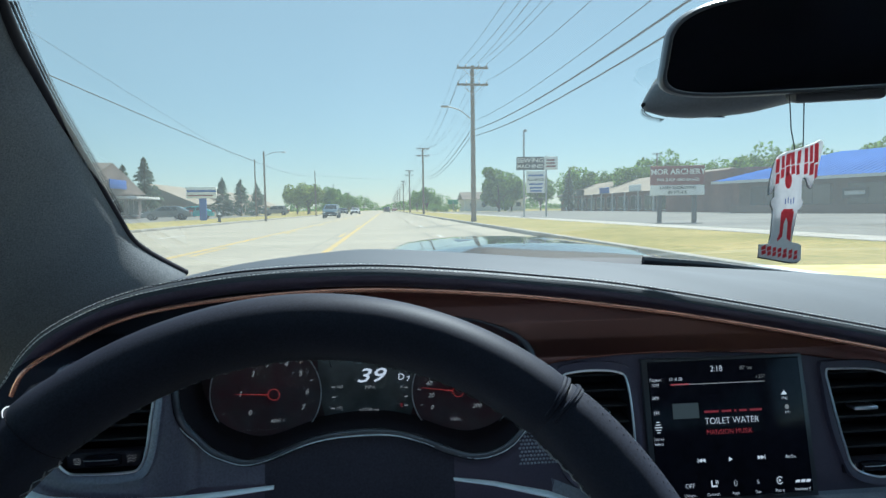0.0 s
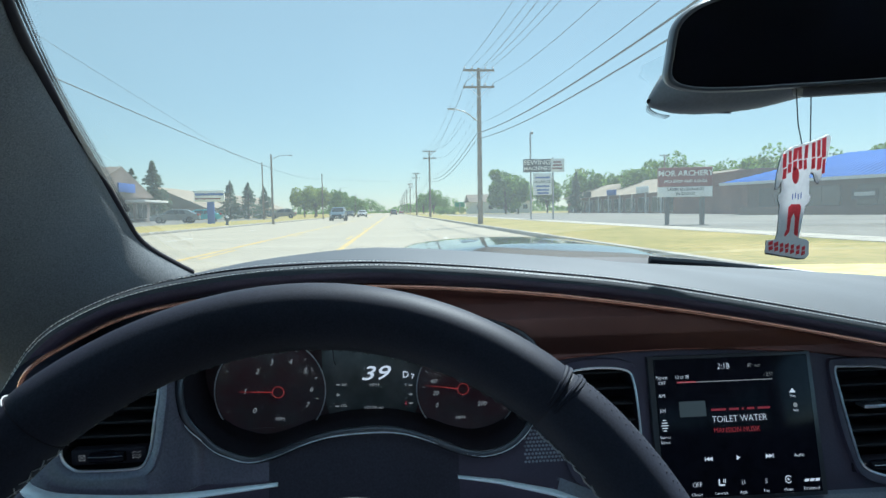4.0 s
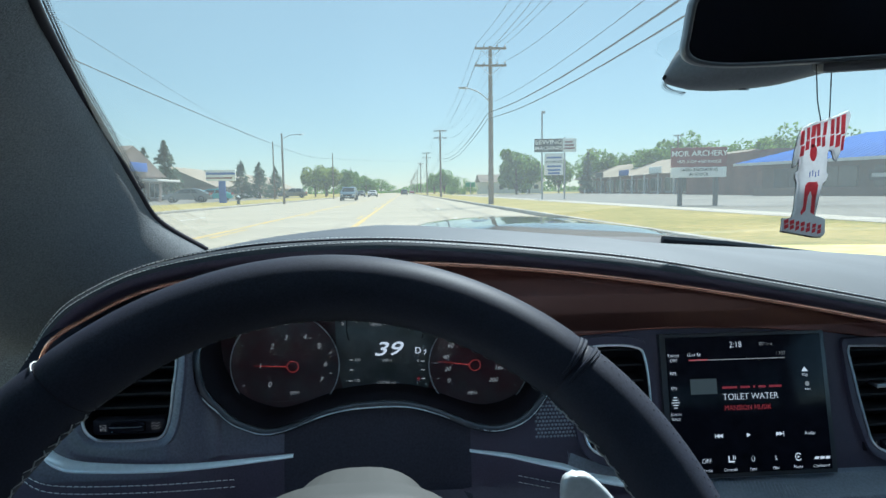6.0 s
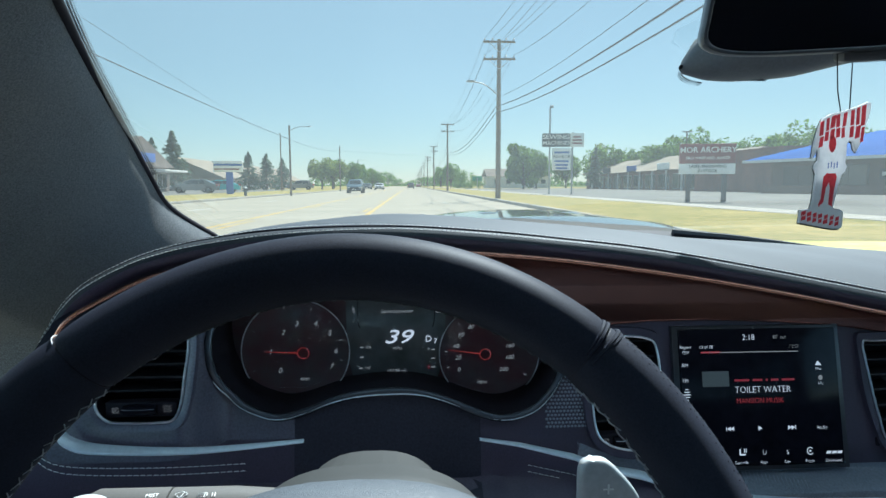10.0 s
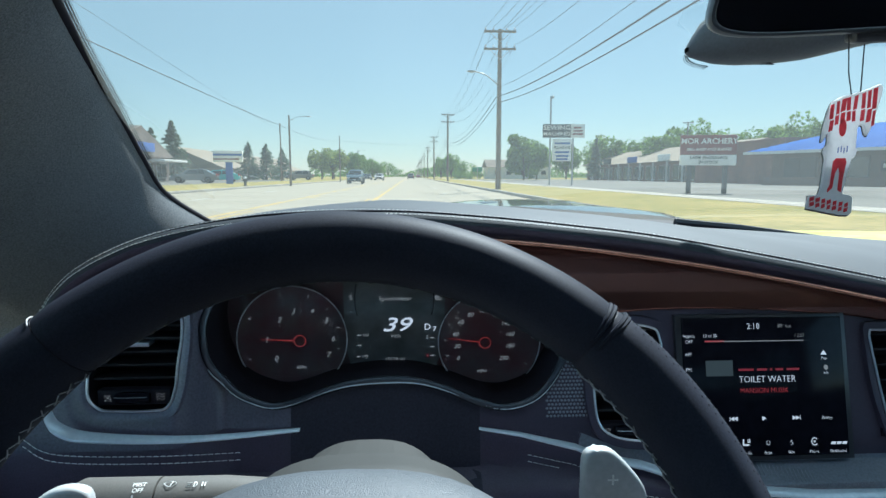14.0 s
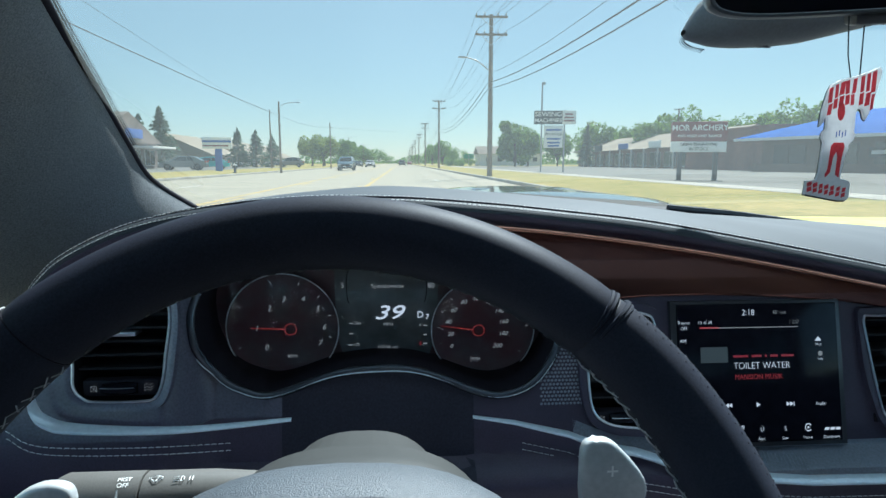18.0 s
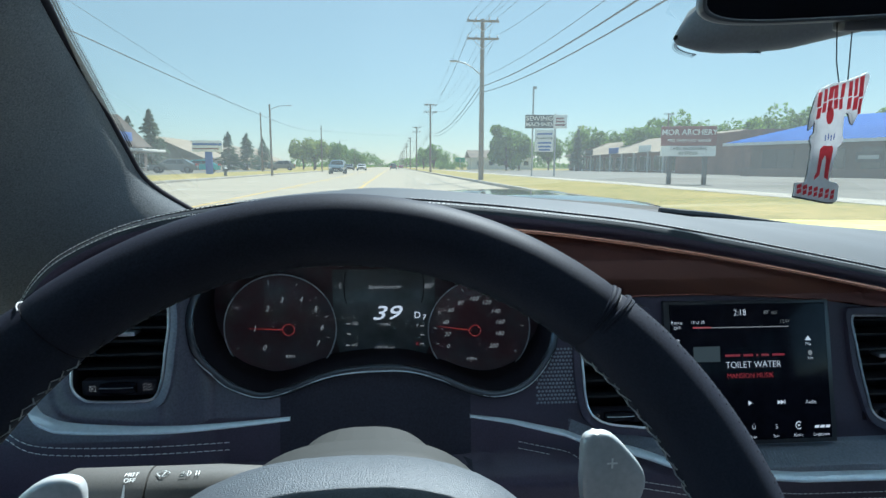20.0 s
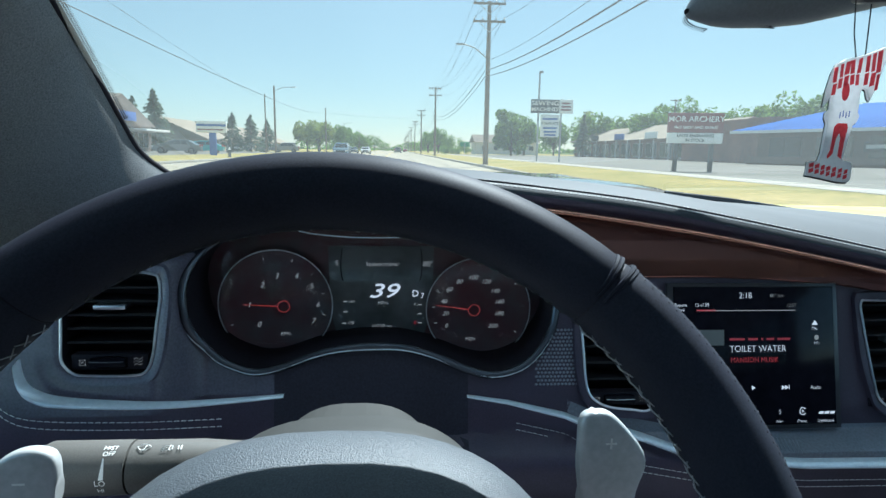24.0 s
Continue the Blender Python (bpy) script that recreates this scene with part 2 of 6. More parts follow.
RING = mat("pale dial ring", (0.5, 0.5, 0.53), 0.4, 300, 0.3, 0.0, metal=0.2, big=30)
# blue-white base stands in for the sky reflected in the trim
TRIM = mat("trim metal with sky reflection in its colour", (0.80, 0.88, 0.97), 0.3, 300, 0.06, 0.0, metal=0.35)
PILLAR = mat("charcoal pillar fabric", (0.18, 0.188, 0.2), 0.85, 650, 0.25, 0.9, spec=0.25, dist=0.0012)
MIRROR = mat("mirror glass", (0.75, 0.77, 0.78), 0.02, 10, 0.01, 0.0, metal=1.0)
HOOD = mat("black car paint", (0.02, 0.022, 0.026), 0.3, 2000, 0.1, 0.0, spec=0.6, coat=1.0)
WHITE_INK = glow("white display light", (0.9, 0.9, 1.0), 0.185)
GREY_INK = glow("grey display light", (0.9, 0.87, 0.9), 0.062)
RED_INK = glow("red display light", (1.0, 0.07, 0.11), 0.075)
NEEDLE = glow("red needle light", (1.0, 0.08, 0.08), 0.085)
LENS = clear_glass("cluster lens", 0.55, (0.97, 0.97, 0.97))
TINTED = clear_glass("tinted rear glass", 0.6, (0.62, 0.65, 0.66))
SIDE_GLASS = clear_glass("tinted side glass", 0.6, (0.93, 0.96, 0.97))
# brown tint dims the street against the cabin; last value sets the haze veil
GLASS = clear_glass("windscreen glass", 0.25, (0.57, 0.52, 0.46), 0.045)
CAR_GLASS = mat("dark car window", (0.02, 0.025, 0.03), 0.06, 10, 0.1, 0.0, spec=0.7)
VENT_SLAT = mat("black vent slat plastic", (0.012, 0.012, 0.015), 0.5, 800, 0.2, 0.0, spec=0.3)
TAG_WHITE = thin(mat("white printed card", (0.8, 0.8, 0.82), 0.6, 300, 0.05, 0.05, dist=0.0003), 0.5)
TAG_RED = thin(mat("red print", (0.7, 0.06, 0.08), 0.6, 300, 0.15, 0.0), 0.5)
TAG_EDGE = mat("dark card edge", (0.03, 0.03, 0.035), 0.7, 300, 0.1, 0.0)

CONCRETE = mat("worn pale concrete road", (0.37, 0.336, 0.262), 0.85, 2.5, 0.14, 0.3, big=0.22, dist=0.01)
LOT = mat("grey car park asphalt", (0.175, 0.172, 0.160), 0.9, 3.0, 0.18, 0.2, big=0.2, dist=0.01)
KERB = mat("kerb concrete", (0.42, 0.4, 0.36), 0.85, 6, 0.15, 0.2, big=0.7, dist=0.01)
GRASS = mat("dry summer grass", (0.38, 0.30, 0.12), 0.95, 4.0, 0.2, 0.8, big=0.35, second=(0.2, 0.2, 0.06), dist=0.05, spec=0.1)
FIELD = mat("distant green ground", (0.12, 0.15, 0.06), 0.95, 0.2, 0.2, 0.0, big=0.02, spec=0.1)
YELLOW = mat("worn yellow road paint", (0.55, 0.36, 0.06), 0.8, 6, 0.2, 0.1, big=0.8, second=(0.4, 0.33, 0.18))
WHITE = mat("worn white road paint", (0.6, 0.6, 0.57), 0.8, 6, 0.12, 0.1, big=0.8)
TAR = mat("black crack sealant", (0.09, 0.09, 0.088), 0.7, 6, 0.2, 0.1)
WOOD = mat("weathered pole wood", (0.2, 0.16, 0.12), 0.9, 14, 0.25, 0.5, big=1.2, dist=0.01)
WIRE = mat("dark cable", (0.05, 0.05, 0.055), 0.7, 20, 0.1, 0.0)
STEEL = mat("galvanised steel", (0.4, 0.41, 0.42), 0.45, 30, 0.12, 0.0, metal=0.8)
BARK = mat("grey brown bark", (0.13, 0.1, 0.075), 0.95, 9, 0.3, 0.8, big=1.5, dist=0.03)
LEAF = leafy("green leaves", (0.17, 0.28, 0.075))
LEAF_PALE = leafy("pale green leaves", (0.24, 0.31, 0.09))
NEEDLES = leafy("blue green needles", (0.15, 0.20, 0.145), 0.4)
BRICK = mat("red brown brick", (0.20, 0.092, 0.072), 0.9, 5, 0.2, 0.3, big=0.4, dist=0.01)
SHOP_BRICK = mat("dark brown brick", (0.13, 0.085, 0.07), 0.9, 5, 0.2, 0.3, big=0.4, dist=0.01)
GREY_BROWN = mat("weathered grey brown siding", (0.2, 0.165, 0.15), 0.9, 6, 0.15, 0.3, big=0.4, dist=0.01)
TAN_SHINGLE = mat("pale tan shingles", (0.31, 0.27, 0.215), 0.95, 6, 0.16, 0.5, big=0.3, dist=0.02)
PALE_BRICK = mat("pale red brick", (0.30, 0.19, 0.15), 0.9, 5, 0.2, 0.3, big=0.4, dist=0.01)
TAN = mat("tan stucco", (0.42, 0.36, 0.28), 0.9, 8, 0.1, 0.2, big=0.3, dist=0.01)
PALE = mat("white painted wall", (0.7, 0.7, 0.68), 0.8, 6, 0.06, 0.1, big=0.2, dist=0.01)
SHINGLE = mat("brown grey shingles", (0.2, 0.17, 0.145), 0.95, 6, 0.2, 0.5, big=0.3, dist=0.02)
BLUE_ROOF = mat("blue metal roofing", (0.006, 0.12, 0.52), 0.6, 4, 0.1, 0.0, spec=0.02, big=0.3)
WIN = mat("shop window glass", (0.04, 0.05, 0.055), 0.08, 3, 0.2, 0.0, spec=0.7, big=0.5)
FRAME_W = mat("pale window frame", (0.6, 0.6, 0.58), 0.6, 10, 0.05, 0.0)
SIGN_DARK = mat("dark sign face", (0.025, 0.03, 0.035), 0.6, 5, 0.1, 0.0)
SIGN_RED = mat("maroon sign face", (0.2, 0.035, 0.04), 0.6, 5, 0.1, 0.0)
SIGN_WHITE = mat("white sign face", (0.84, 0.84, 0.82), 0.6, 5, 0.05, 0.0)
SIGN_BLUE = mat("blue sign face", (0.05, 0.12, 0.42), 0.6, 5, 0.05, 0.0)
SIGN_GREEN = mat("green road sign", (0.02, 0.25, 0.1), 0.6, 5, 0.05, 0.0)
RUBBER = mat("tyre rubber", (0.02, 0.02, 0.02), 0.85, 30, 0.2, 0.1)
ALLOY = mat("alloy rim", (0.45, 0.46, 0.47), 0.35, 20, 0.1, 0.0, metal=0.9)
LAMP = mat("lamp lens", (0.6, 0.6, 0.6), 0.15, 20, 0.1, 0.0)
LAMP_RED = mat("red lamp lens", (0.4, 0.02, 0.02), 0.2, 20, 0.1, 0.0)


# ---- mesh helpers ----
def mesh(name, verts, faces, material, smooth=True):
    me = bpy.data.meshes.new(name)
    me.from_pydata([tuple(v) for v in verts], [], [tuple(f) for f in faces])
    me.materials.append(material)
    if smooth:
        me.polygons.foreach_set("use_smooth", [True] * len(me.polygons))
    me.update()
    return me


def part(name, vf, material, parent=None, label="", smooth=True, at=None):
    """Links verts and faces, or a bmesh, as one mesh object under a thing or a part."""
    if isinstance(vf, bmesh.types.BMesh):
        me = bpy.data.meshes.new(name)
        bmesh.ops.recalc_face_normals(vf, faces=vf.faces)
        vf.to_mesh(me)
        vf.free()
        me.materials.append(material)
        if smooth:
            me.polygons.foreach_set("use_smooth", [True] * len(me.polygons))
            me.set_sharp_from_angle(angle=radians(40))
    elif isinstance(vf, bpy.types.Mesh):
        me = vf
    else:
        me = mesh(name, vf[0], vf[1], material, smooth)
        if smooth:
            me.set_sharp_from_angle(angle=radians(50))
    ob = new(name, me)
    if at is not None:
        ob.matrix_world = at
    if parent is not None:
        ob.parent = parent
    if label:
        ob["label"] = label
    return ob


def thing(name, label, category, group="", kind="", at=None):
    ob = new(name)
    if at is not None:
        ob.matrix_world = at
    return tagged(ob, label, category, group, kind)


def box(x0, x1, y0, y1, z0, z1, bevel=0.0, segments=2):
    bm = bmesh.new()
    bmesh.ops.create_cube(bm, size=1)
    for v in bm.verts:
        v.co = ((x0, x1)[v.co.x > 0], (y0, y1)[v.co.y > 0], (z0, z1)[v.co.z > 0])
    if bevel:
        bmesh.ops.bevel(bm, geom=bm.edges[:], offset=bevel, segments=segments, affect="EDGES", profile=0.5)
    return bm


def prism(outline, depth, bevel=0.0, segments=2):
    """A closed outline in x, y, thickened from z = 0 to depth."""
    bm = bmesh.new()
    f = bm.faces.new([bm.verts.new((x, y, 0)) for x, y in outline])
    r = bmesh.ops.extrude_face_region(bm, geom=[f])
    top = [v for v in r["geom"] if isinstance(v, bmesh.types.BMVert)]
    for v in top:
        v.co.z += depth
    if bevel:
        edges = [e for e in bm.edges if abs(e.verts[0].co.z - e.verts[1].co.z) < 1e-9]
        bmesh.ops.bevel(bm, geom=edges, offset=bevel, segments=segments, affect="EDGES", profile=0.5)
    return bm


def spline(points, n, closed=False):
    """n points along a Catmull-Rom curve through the given ones."""
    p = [np.array(q, float) for q in points]
    m = len(p)
    out = []
    spans = m if closed else m - 1
    for i in range(n):
        u = i / n * spans if closed else i / (n - 1) * spans
        k = min(int(u), spans - 1)
        u -= k
        g = (lambda j: p[j % m]) if closed else (lambda j: p[min(max(j, 0), m - 1)])
        a, b, c, d = g(k - 1), g(k), g(k + 1), g(k + 2)
        out.append(0.5 * (2 * b + (c - a) * u + (2 * a - 5 * b + 4 * c - d) * u * u + (3 * b - a - 3 * c + d) * u ** 3))
    return out


def tube(points, radius, sides=8, closed=False, flat=1.0):
    """Verts and faces of a tube along points; radius may be a list."""
    p = [Vector(q) for q in points]
    n = len(p)
    verts, faces = [], []
    side = None
    for i in range(n):
        a = p[(i - 1) % n] if closed or i else p[i]
        b = p[(i + 1) % n] if closed or i < n - 1 else p[i]
        d = (b - a).normalized()
        if side is None:
            side = d.cross(Vector((0, 0, 1)) if abs(d.z) < 0.9 else Vector((1, 0, 0))).normalized()
        else:
            side = (side - d * side.dot(d)).normalized()
        up = d.cross(side)
        r = radius[i] if isinstance(radius, (list, tuple)) else radius
        for k in range(sides):
            w = 2 * math.pi * k / sides
            verts.append(p[i] + side * math.cos(w) * r + up * math.sin(w) * r * flat)
    for i in range(n if closed else n - 1):
        j = (i + 1) % n
        for k in range(sides):
            l = (k + 1) % sides
            faces.append((i * sides + k, i * sides + l, j * sides + l, j * sides + k))
    if not closed:
        faces += [tuple(range(sides))[::-1], tuple(range((n - 1) * sides, n * sides))]
    return verts, faces


def loft(rings, closed=False):
    """Verts and faces of a skin over rows of equally many points."""
    n = len(rings[0])
    verts = [tuple(v) for r in rings for v in r]
    faces = []
    for i in range(len(rings) - 1):
        for k in range(n if closed else n - 1):
            l = (k + 1) % n
            faces.append((i * n + k, i * n + l, (i + 1) * n + l, (i + 1) * n + k))
    return verts, faces


def lathe(profile, sides=32):
    """Turned about local z: profile of (radius, z)."""
    rings = [[(r * math.cos(2 * math.pi * k / sides), r * math.sin(2 * math.pi * k / sides), z) for k in range(sides)] for r, z in profile]
    return loft(rings, True)


def merged(*pieces):
    verts, faces = [], []
    for v, f in pieces:
        o = len(verts)
        verts += [tuple(q) for q in v]
        faces += [tuple(i + o for i in g) for g in f]
    return verts, faces


def moved(vf, m):
    return [m @ Vector(v) for v in vf[0]], vf[1]


def text(name, words, size, m, material, parent, align="CENTER", shear=0.0, width=1.0, label="", bold=0.0):
    cu = bpy.data.curves.new(name, "FONT")
    cu.body, cu.size, cu.align_x, cu.align_y, cu.shear = words, size, align, "CENTER", shear
    cu.offset = bold
    cu.extrude, cu.resolution_u = size * 0.01, 3
    tmp = new(name, cu)
    bpy.context.view_layer.update()
    me = bpy.data.meshes.new_from_object(tmp.evaluated_get(bpy.context.evaluated_depsgraph_get()))
    bpy.data.objects.remove(tmp)
    bpy.data.curves.remove(cu)
    me.materials.clear()
    me.materials.append(material)
    me.transform(Matrix.Diagonal((width, 1, 1, 1)))
    ob = new(name, me)
    ob.matrix_world = m
    ob.parent = parent
    if label:
        ob["label"] = label
    return ob


def bars(name, x, y, w, h, m, material, parent, words=(1.0,)):
    """Unreadable writing: plain bars of its size, split by word widths."""
    total = sum(words) + 0.25 * (len(words) - 1)
    u = x - w / 2
    pieces = []
    for q in words:
        l = q / total * w
        pieces.append(([(u, y - h / 2, 0), (u + l, y - h / 2, 0), (u + l, y + h / 2, 0), (u, y + h / 2, 0)], [(0, 1, 2, 3)]))
        u += l + 0.25 / total * w
    return part(name, moved(merged(*pieces), m), material, parent, smooth=False)


def inside(x, y, poly):
    c = False
    for (x0, y0), (x1, y1) in zip(poly, poly[1:] + poly[:1]):
        if (y0 > y) != (y1 > y) and x < (x1 - x0) * (y - y0) / (y1 - y0) + x0:
            c = not c
    return c


def face_at(x, y, z, tilt=0):
    """A pose whose local x is right, y up along the panel, z towards the driver."""
    return pose(x, y, z, 90 - tilt)


# ---- car shell ----
SIZE = 1.22
EYE = Vector((0.003, 0.006, 0.947))
XC = 0.34
EDGE = [(-0.165, 0.25, 1.128), (-0.2105, 0.37, 1.0835), (-0.2415, 0.45, 1.0686), (-0.260, 0.514, 1.0471), (-0.278, 0.6, 1.0105), (-0.2905, 0.686, 0.9595), (-0.296, 0.757, 0.9185), (-0.272, 0.85, 0.8745)]
edge = spline(EDGE, 40)
rows_p = []
for i, e in enumerate(edge):
    k = i / 39
    low = max(0.0, (k - 0.5) / 0.5)
    # a padded section that turns slowly from the glass towards the driver
    x, y, row = float(e[0]), float(e[1]), [tuple(e)]
    for q in range(1, 23):
        sft = q / 22
        w = radians(-6 + 88 * sft ** 0.8)
        x -= math.sin(w) * 0.0105
        y -= math.cos(w) * 0.0105
        row.append((x, y, EYE[2] + (e[2] - EYE[2]) * y / e[1] - sft * (0.03 * k + 0.09 * low)))
    row.append((x - 0.13, y - 0.01, row[-1][2]))
    rows_p.append(row)
rows_p.append([(x, y, z - 0.07) for x, y, z in rows_p[-1]])
rows_p.append([(x, y, z - 0.25) for x, y, z in rows_p[-1]])
pillar = thing("pillar_trim", "charcoal grey fabric windscreen pillar trim with a dark rubber seal", "pillar trim", kind="structure")
part("panel", loft(rows_p), PILLAR, pillar)
part("seal", tube([(e[0] - 0.002, e[1] + 0.004, e[2] + 0.001) for e in edge], 0.0045, 8), BLACK, pillar, "black rubber seal")
dots = []
for row_, (d, r) in enumerate(((0.0034, 0.0010), (0.0045, 0.0008), (0.0055, 0.0006), (0.0063, 0.0004))):
    for q in spline(EDGE[1:6], 120):
        dots.append(moved(lathe([(0, 0.0004), (r, 0.0003), (r, 0)], 6), pose(q[0] + d, q[1] + 0.004 + 0.002 * (row_ % 2), q[2] + 0.003 + 0.0008 * (row_ % 2), 60, 0, 20)))
part("dot_band", merged(*dots), TAG_EDGE, pillar, "fading rows of black printed dots")

# unseen shell added to close the cabin; lining and window tints set fill light
shell = thing("cabin_shell", "dark car cabin with grey cloth roof lining and black door panels", "car cabin", kind="structure")
part("roof_lining", box(-0.46, 1.14, -1.75, 0.07, 1.235, 1.26, 0.01), CLOTH, shell, "grey cloth roof lining")
part("header", box(-0.40, 1.08, 0.05, 0.12, 1.205, 1.245, 0.012), CLOTH, shell)
part("door_panel", box(-0.50, -0.425, -1.75, 0.45, 0.25, 0.77, 0.02), PLASTIC, shell, "black door panel")
part("door_panel", box(1.11, 1.18, -1.75, 0.9, 0.25, 0.77, 0.02), PLASTIC, shell, "black door panel")
part("roof_rail", box(-0.48, -0.42, -1.75, 0.2, 1.16, 1.25, 0.015), CLOTH, shell)
part("roof_rail", box(1.10, 1.16, -1.75, 0.2, 1.16, 1.25, 0.015), CLOTH, shell)
part("rear_wall", box(-0.5, 1.18, -1.8, -1.74, 0.25, 0.93, 0.02), BLACK, shell)
part("floor_pan", box(-0.5, 1.18, -1.8, 0.95, 0.2, 0.26, 0.01), CARPET, shell)
part("bulkhead", box(-0.5, 1.18, 0.93, 0.97, 0.22, 0.80, 0.01), BLACK, shell)
for x in (-0.445, 1.13):
    part("front_side_window", box(x - 0.003, x + 0.003, -0.30, 0.62, 0.765, 1.18), SIDE_GLASS, shell, "clear front side window", smooth=False).visible_shadow = False
    side_glass = part("rear_side_window", box(x - 0.003, x + 0.003, -1.74, -0.42, 0.76, 1.18), TINTED, shell, "lightly tinted rear side window", smooth=False)
    part("door_pillar", box(x - 0.03, x + 0.03, -0.42, -0.30, 0.74, 1.2, 0.012), PLASTIC, shell)
part("rear_window", box(-0.44, 1.12, -1.745, -1.739, 0.92, 1.24), TINTED, shell, "lightly tinted rear window", smooth=False)
rp = []
for i, e in enumerate(edge):
    rp.append([(2 * XC - e[0] + d, e[1] - f_, e[2] - g) for d, f_, g in ((0, 0, 0), (0.03, 0.05, 0.0), (0.09, 0.16, 0.02))])
part("far_pillar", loft(rp), PILLAR, shell)

ws = thing("windscreen", "raked windscreen glass, tinted to dim the view, with a haze veil", "windscreen", kind="structure")
rows_w = []
for i in range(9):
    y = 0.13 + i / 8 * 0.9
    z = 1.262 - 0.46 * (y - 0.13)
    w = 0.56 + 0.20 * i / 8
    rows_w.append([(XC + w * (2 * k / 16 - 1), y - 0.10 * (2 * k / 16 - 1) ** 2, z) for k in range(17)])
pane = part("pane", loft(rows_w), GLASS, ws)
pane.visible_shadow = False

# ---- bonnet ----
bonnet = thing("bonnet", "glossy black car bonnet with a raised middle and air scoop", "car bonnet")
rows_h = []
for i in range(34):
    y = 1.02 + i / 33 * 1.25
    row = []
    for k in range(49):
        u = k / 48 * 2 - 1
        x = XC + u * 0.78
        z = 0.862 - 0.012 * (y - 1.0) - 0.2 * abs(u) ** 2.2 - 0.05 * max(0, (y - 1.8)) ** 1.5
        z += 0.016 * max(0, min(1, (0.42 - abs(u)) / 0.07)) * max(0, min(1, (y - 1.15) / 0.2))
        row.append((x, y, z))
    rows_h.append(row)
part("panel", loft(rows_h), HOOD, bonnet)
part("scoop", box(XC - 0.14, XC + 0.14, 1.6, 1.75, 0.855, 0.8685, 0.006), HOOD, bonnet, "black bonnet scoop")
cowl = thing("cowl_panel", "black plastic cowl panel below the windscreen", "cowl panel")
COWL_Z = lambda x: float(np.interp(x, (-0.46, -0.20, 0.12, 0.17, 0.25, 0.33, 0.41, 0.48, 0.56, 0.64, 0.80, 1.14), (0.80, 0.855, 0.878, 0.8935, 0.8872, 0.8822, 0.8773, 0.870, 0.8626, 0.8519, 0.83, 0.77)))
cowl_x = np.linspace(-0.46, 1.14, 65)
part("panel", loft([[(x, 1.0 + dy, COWL_Z(x) + dz) for x in cowl_x] for dy, dz in ((-0.07, -0.040), (-0.02, -0.006), (0.0, 0.0), (0.04, -0.004), (0.06, -0.02))]), BLACK, cowl)
# added bar in wiper form; it fills in the cowl's dark crescent
wiper = thing("wiper", "added black bar standing in for the dark crescent of the cowl", "wiper")
part("arm", tube([(x, 0.972, COWL_Z(x) - 0.006) for x in np.linspace(0.45, 0.98, 24)], 0.006, 6), FRAME_D, wiper)

# ---- dashboard ----
dash = thing("dashboard", "black leather-wrapped dashboard with pale double stitching and a dark bronze panel", "dashboard")
LIP = [(-0.300, 0.40, 0.70), (-0.300, 0.43, 0.76), (-0.291, 0.45, 0.805), (-0.277, 0.46, 0.839), (-0.262, 0.46, 0.861), (-0.240, 0.46, 0.879), (-0.197, 0.46, 0.8985), (-0.147, 0.46, 0.910), (-0.086, 0.46, 0.9165), (-0.008, 0.46, 0.918),
       (0.063, 0.46, 0.9135), (0.127, 0.46, 0.907), (0.20, 0.46, 0.898), (0.30, 0.46, 0.880), (0.42, 0.46, 0.856), (0.56, 0.455, 0.826), (0.75, 0.45, 0.79), (1.0, 0.44, 0.75), (1.12, 0.44, 0.73)]
BACK = [(-0.42, 0.62, 0.68), (-0.42, 0.66, 0.73), (-0.40, 0.72, 0.77), (-0.36, 0.82, 0.80), (-0.32, 0.85, 0.83), (-0.272, 0.855, 0.862), (-0.215, 0.86, 0.880), (-0.15, 0.86, 0.891), (-0.08, 0.86, 0.895), (-0.008, 0.86, 0.898),
        (0.08, 0.86, 0.894), (0.17, 0.86, 0.888), (0.27, 0.86, 0.8815), (0.40, 0.86, 0.8705), (0.52, 0.86, 0.8625), (0.66, 0.86, 0.852), (0.82, 0.85, 0.837), (1.02, 0.84, 0.80), (1.12, 0.84, 0.78)]
NL = 160
lip, back = spline(LIP, NL), spline(BACK, NL)
rows_d, rows_f, band = [], [], []
for a, b in zip(lip, back):
    row = []
    for j in range(15):
        s = j / 14
        q = a * (1 - s) + b * s
        arch = 0.010 * math.sin(math.pi * min(1, s * 1.15))
        row.append((q[0], q[1], q[2] + (arch * (1 - s) + 0.004 * math.sin(math.pi * s)) * min(1, max(0.1, (a[0] + 0.22) / 0.2))))
    row.append((b[0], b[1] + 0.08, b[2] - 0.03))
    rows_d.append(row)
    inn = np.array((0.0, 0.0, -1.0)) if a[0] > -0.2 else np.array((0.75, 0.0, -0.66))
    fr = []
    band.append([tuple(a + inn * d + np.array((0, y, 0))) for d, y in ((0.0, 0.0), (0.0010, -0.0036), (0.0032, -0.0068), (0.0066, -0.0085))])
    for d, y in ((0.0066, -0.0085), (0.010, -0.0082), (0.014, -0.004), (0.017, 0.006), (0.018, 0.03)):
        fr.append(tuple(a + inn * d + np.array((0, y, 0))))
    rows_f.append(fr)
part("top_pad", loft(rows_d), PAD, dash, "smooth dark grey leather top pad")
part("lip_band", loft(band), PAD, dash, "stitched leather band along the dash edge")
part("lip_roll", loft(rows_f), LEATHER, dash)


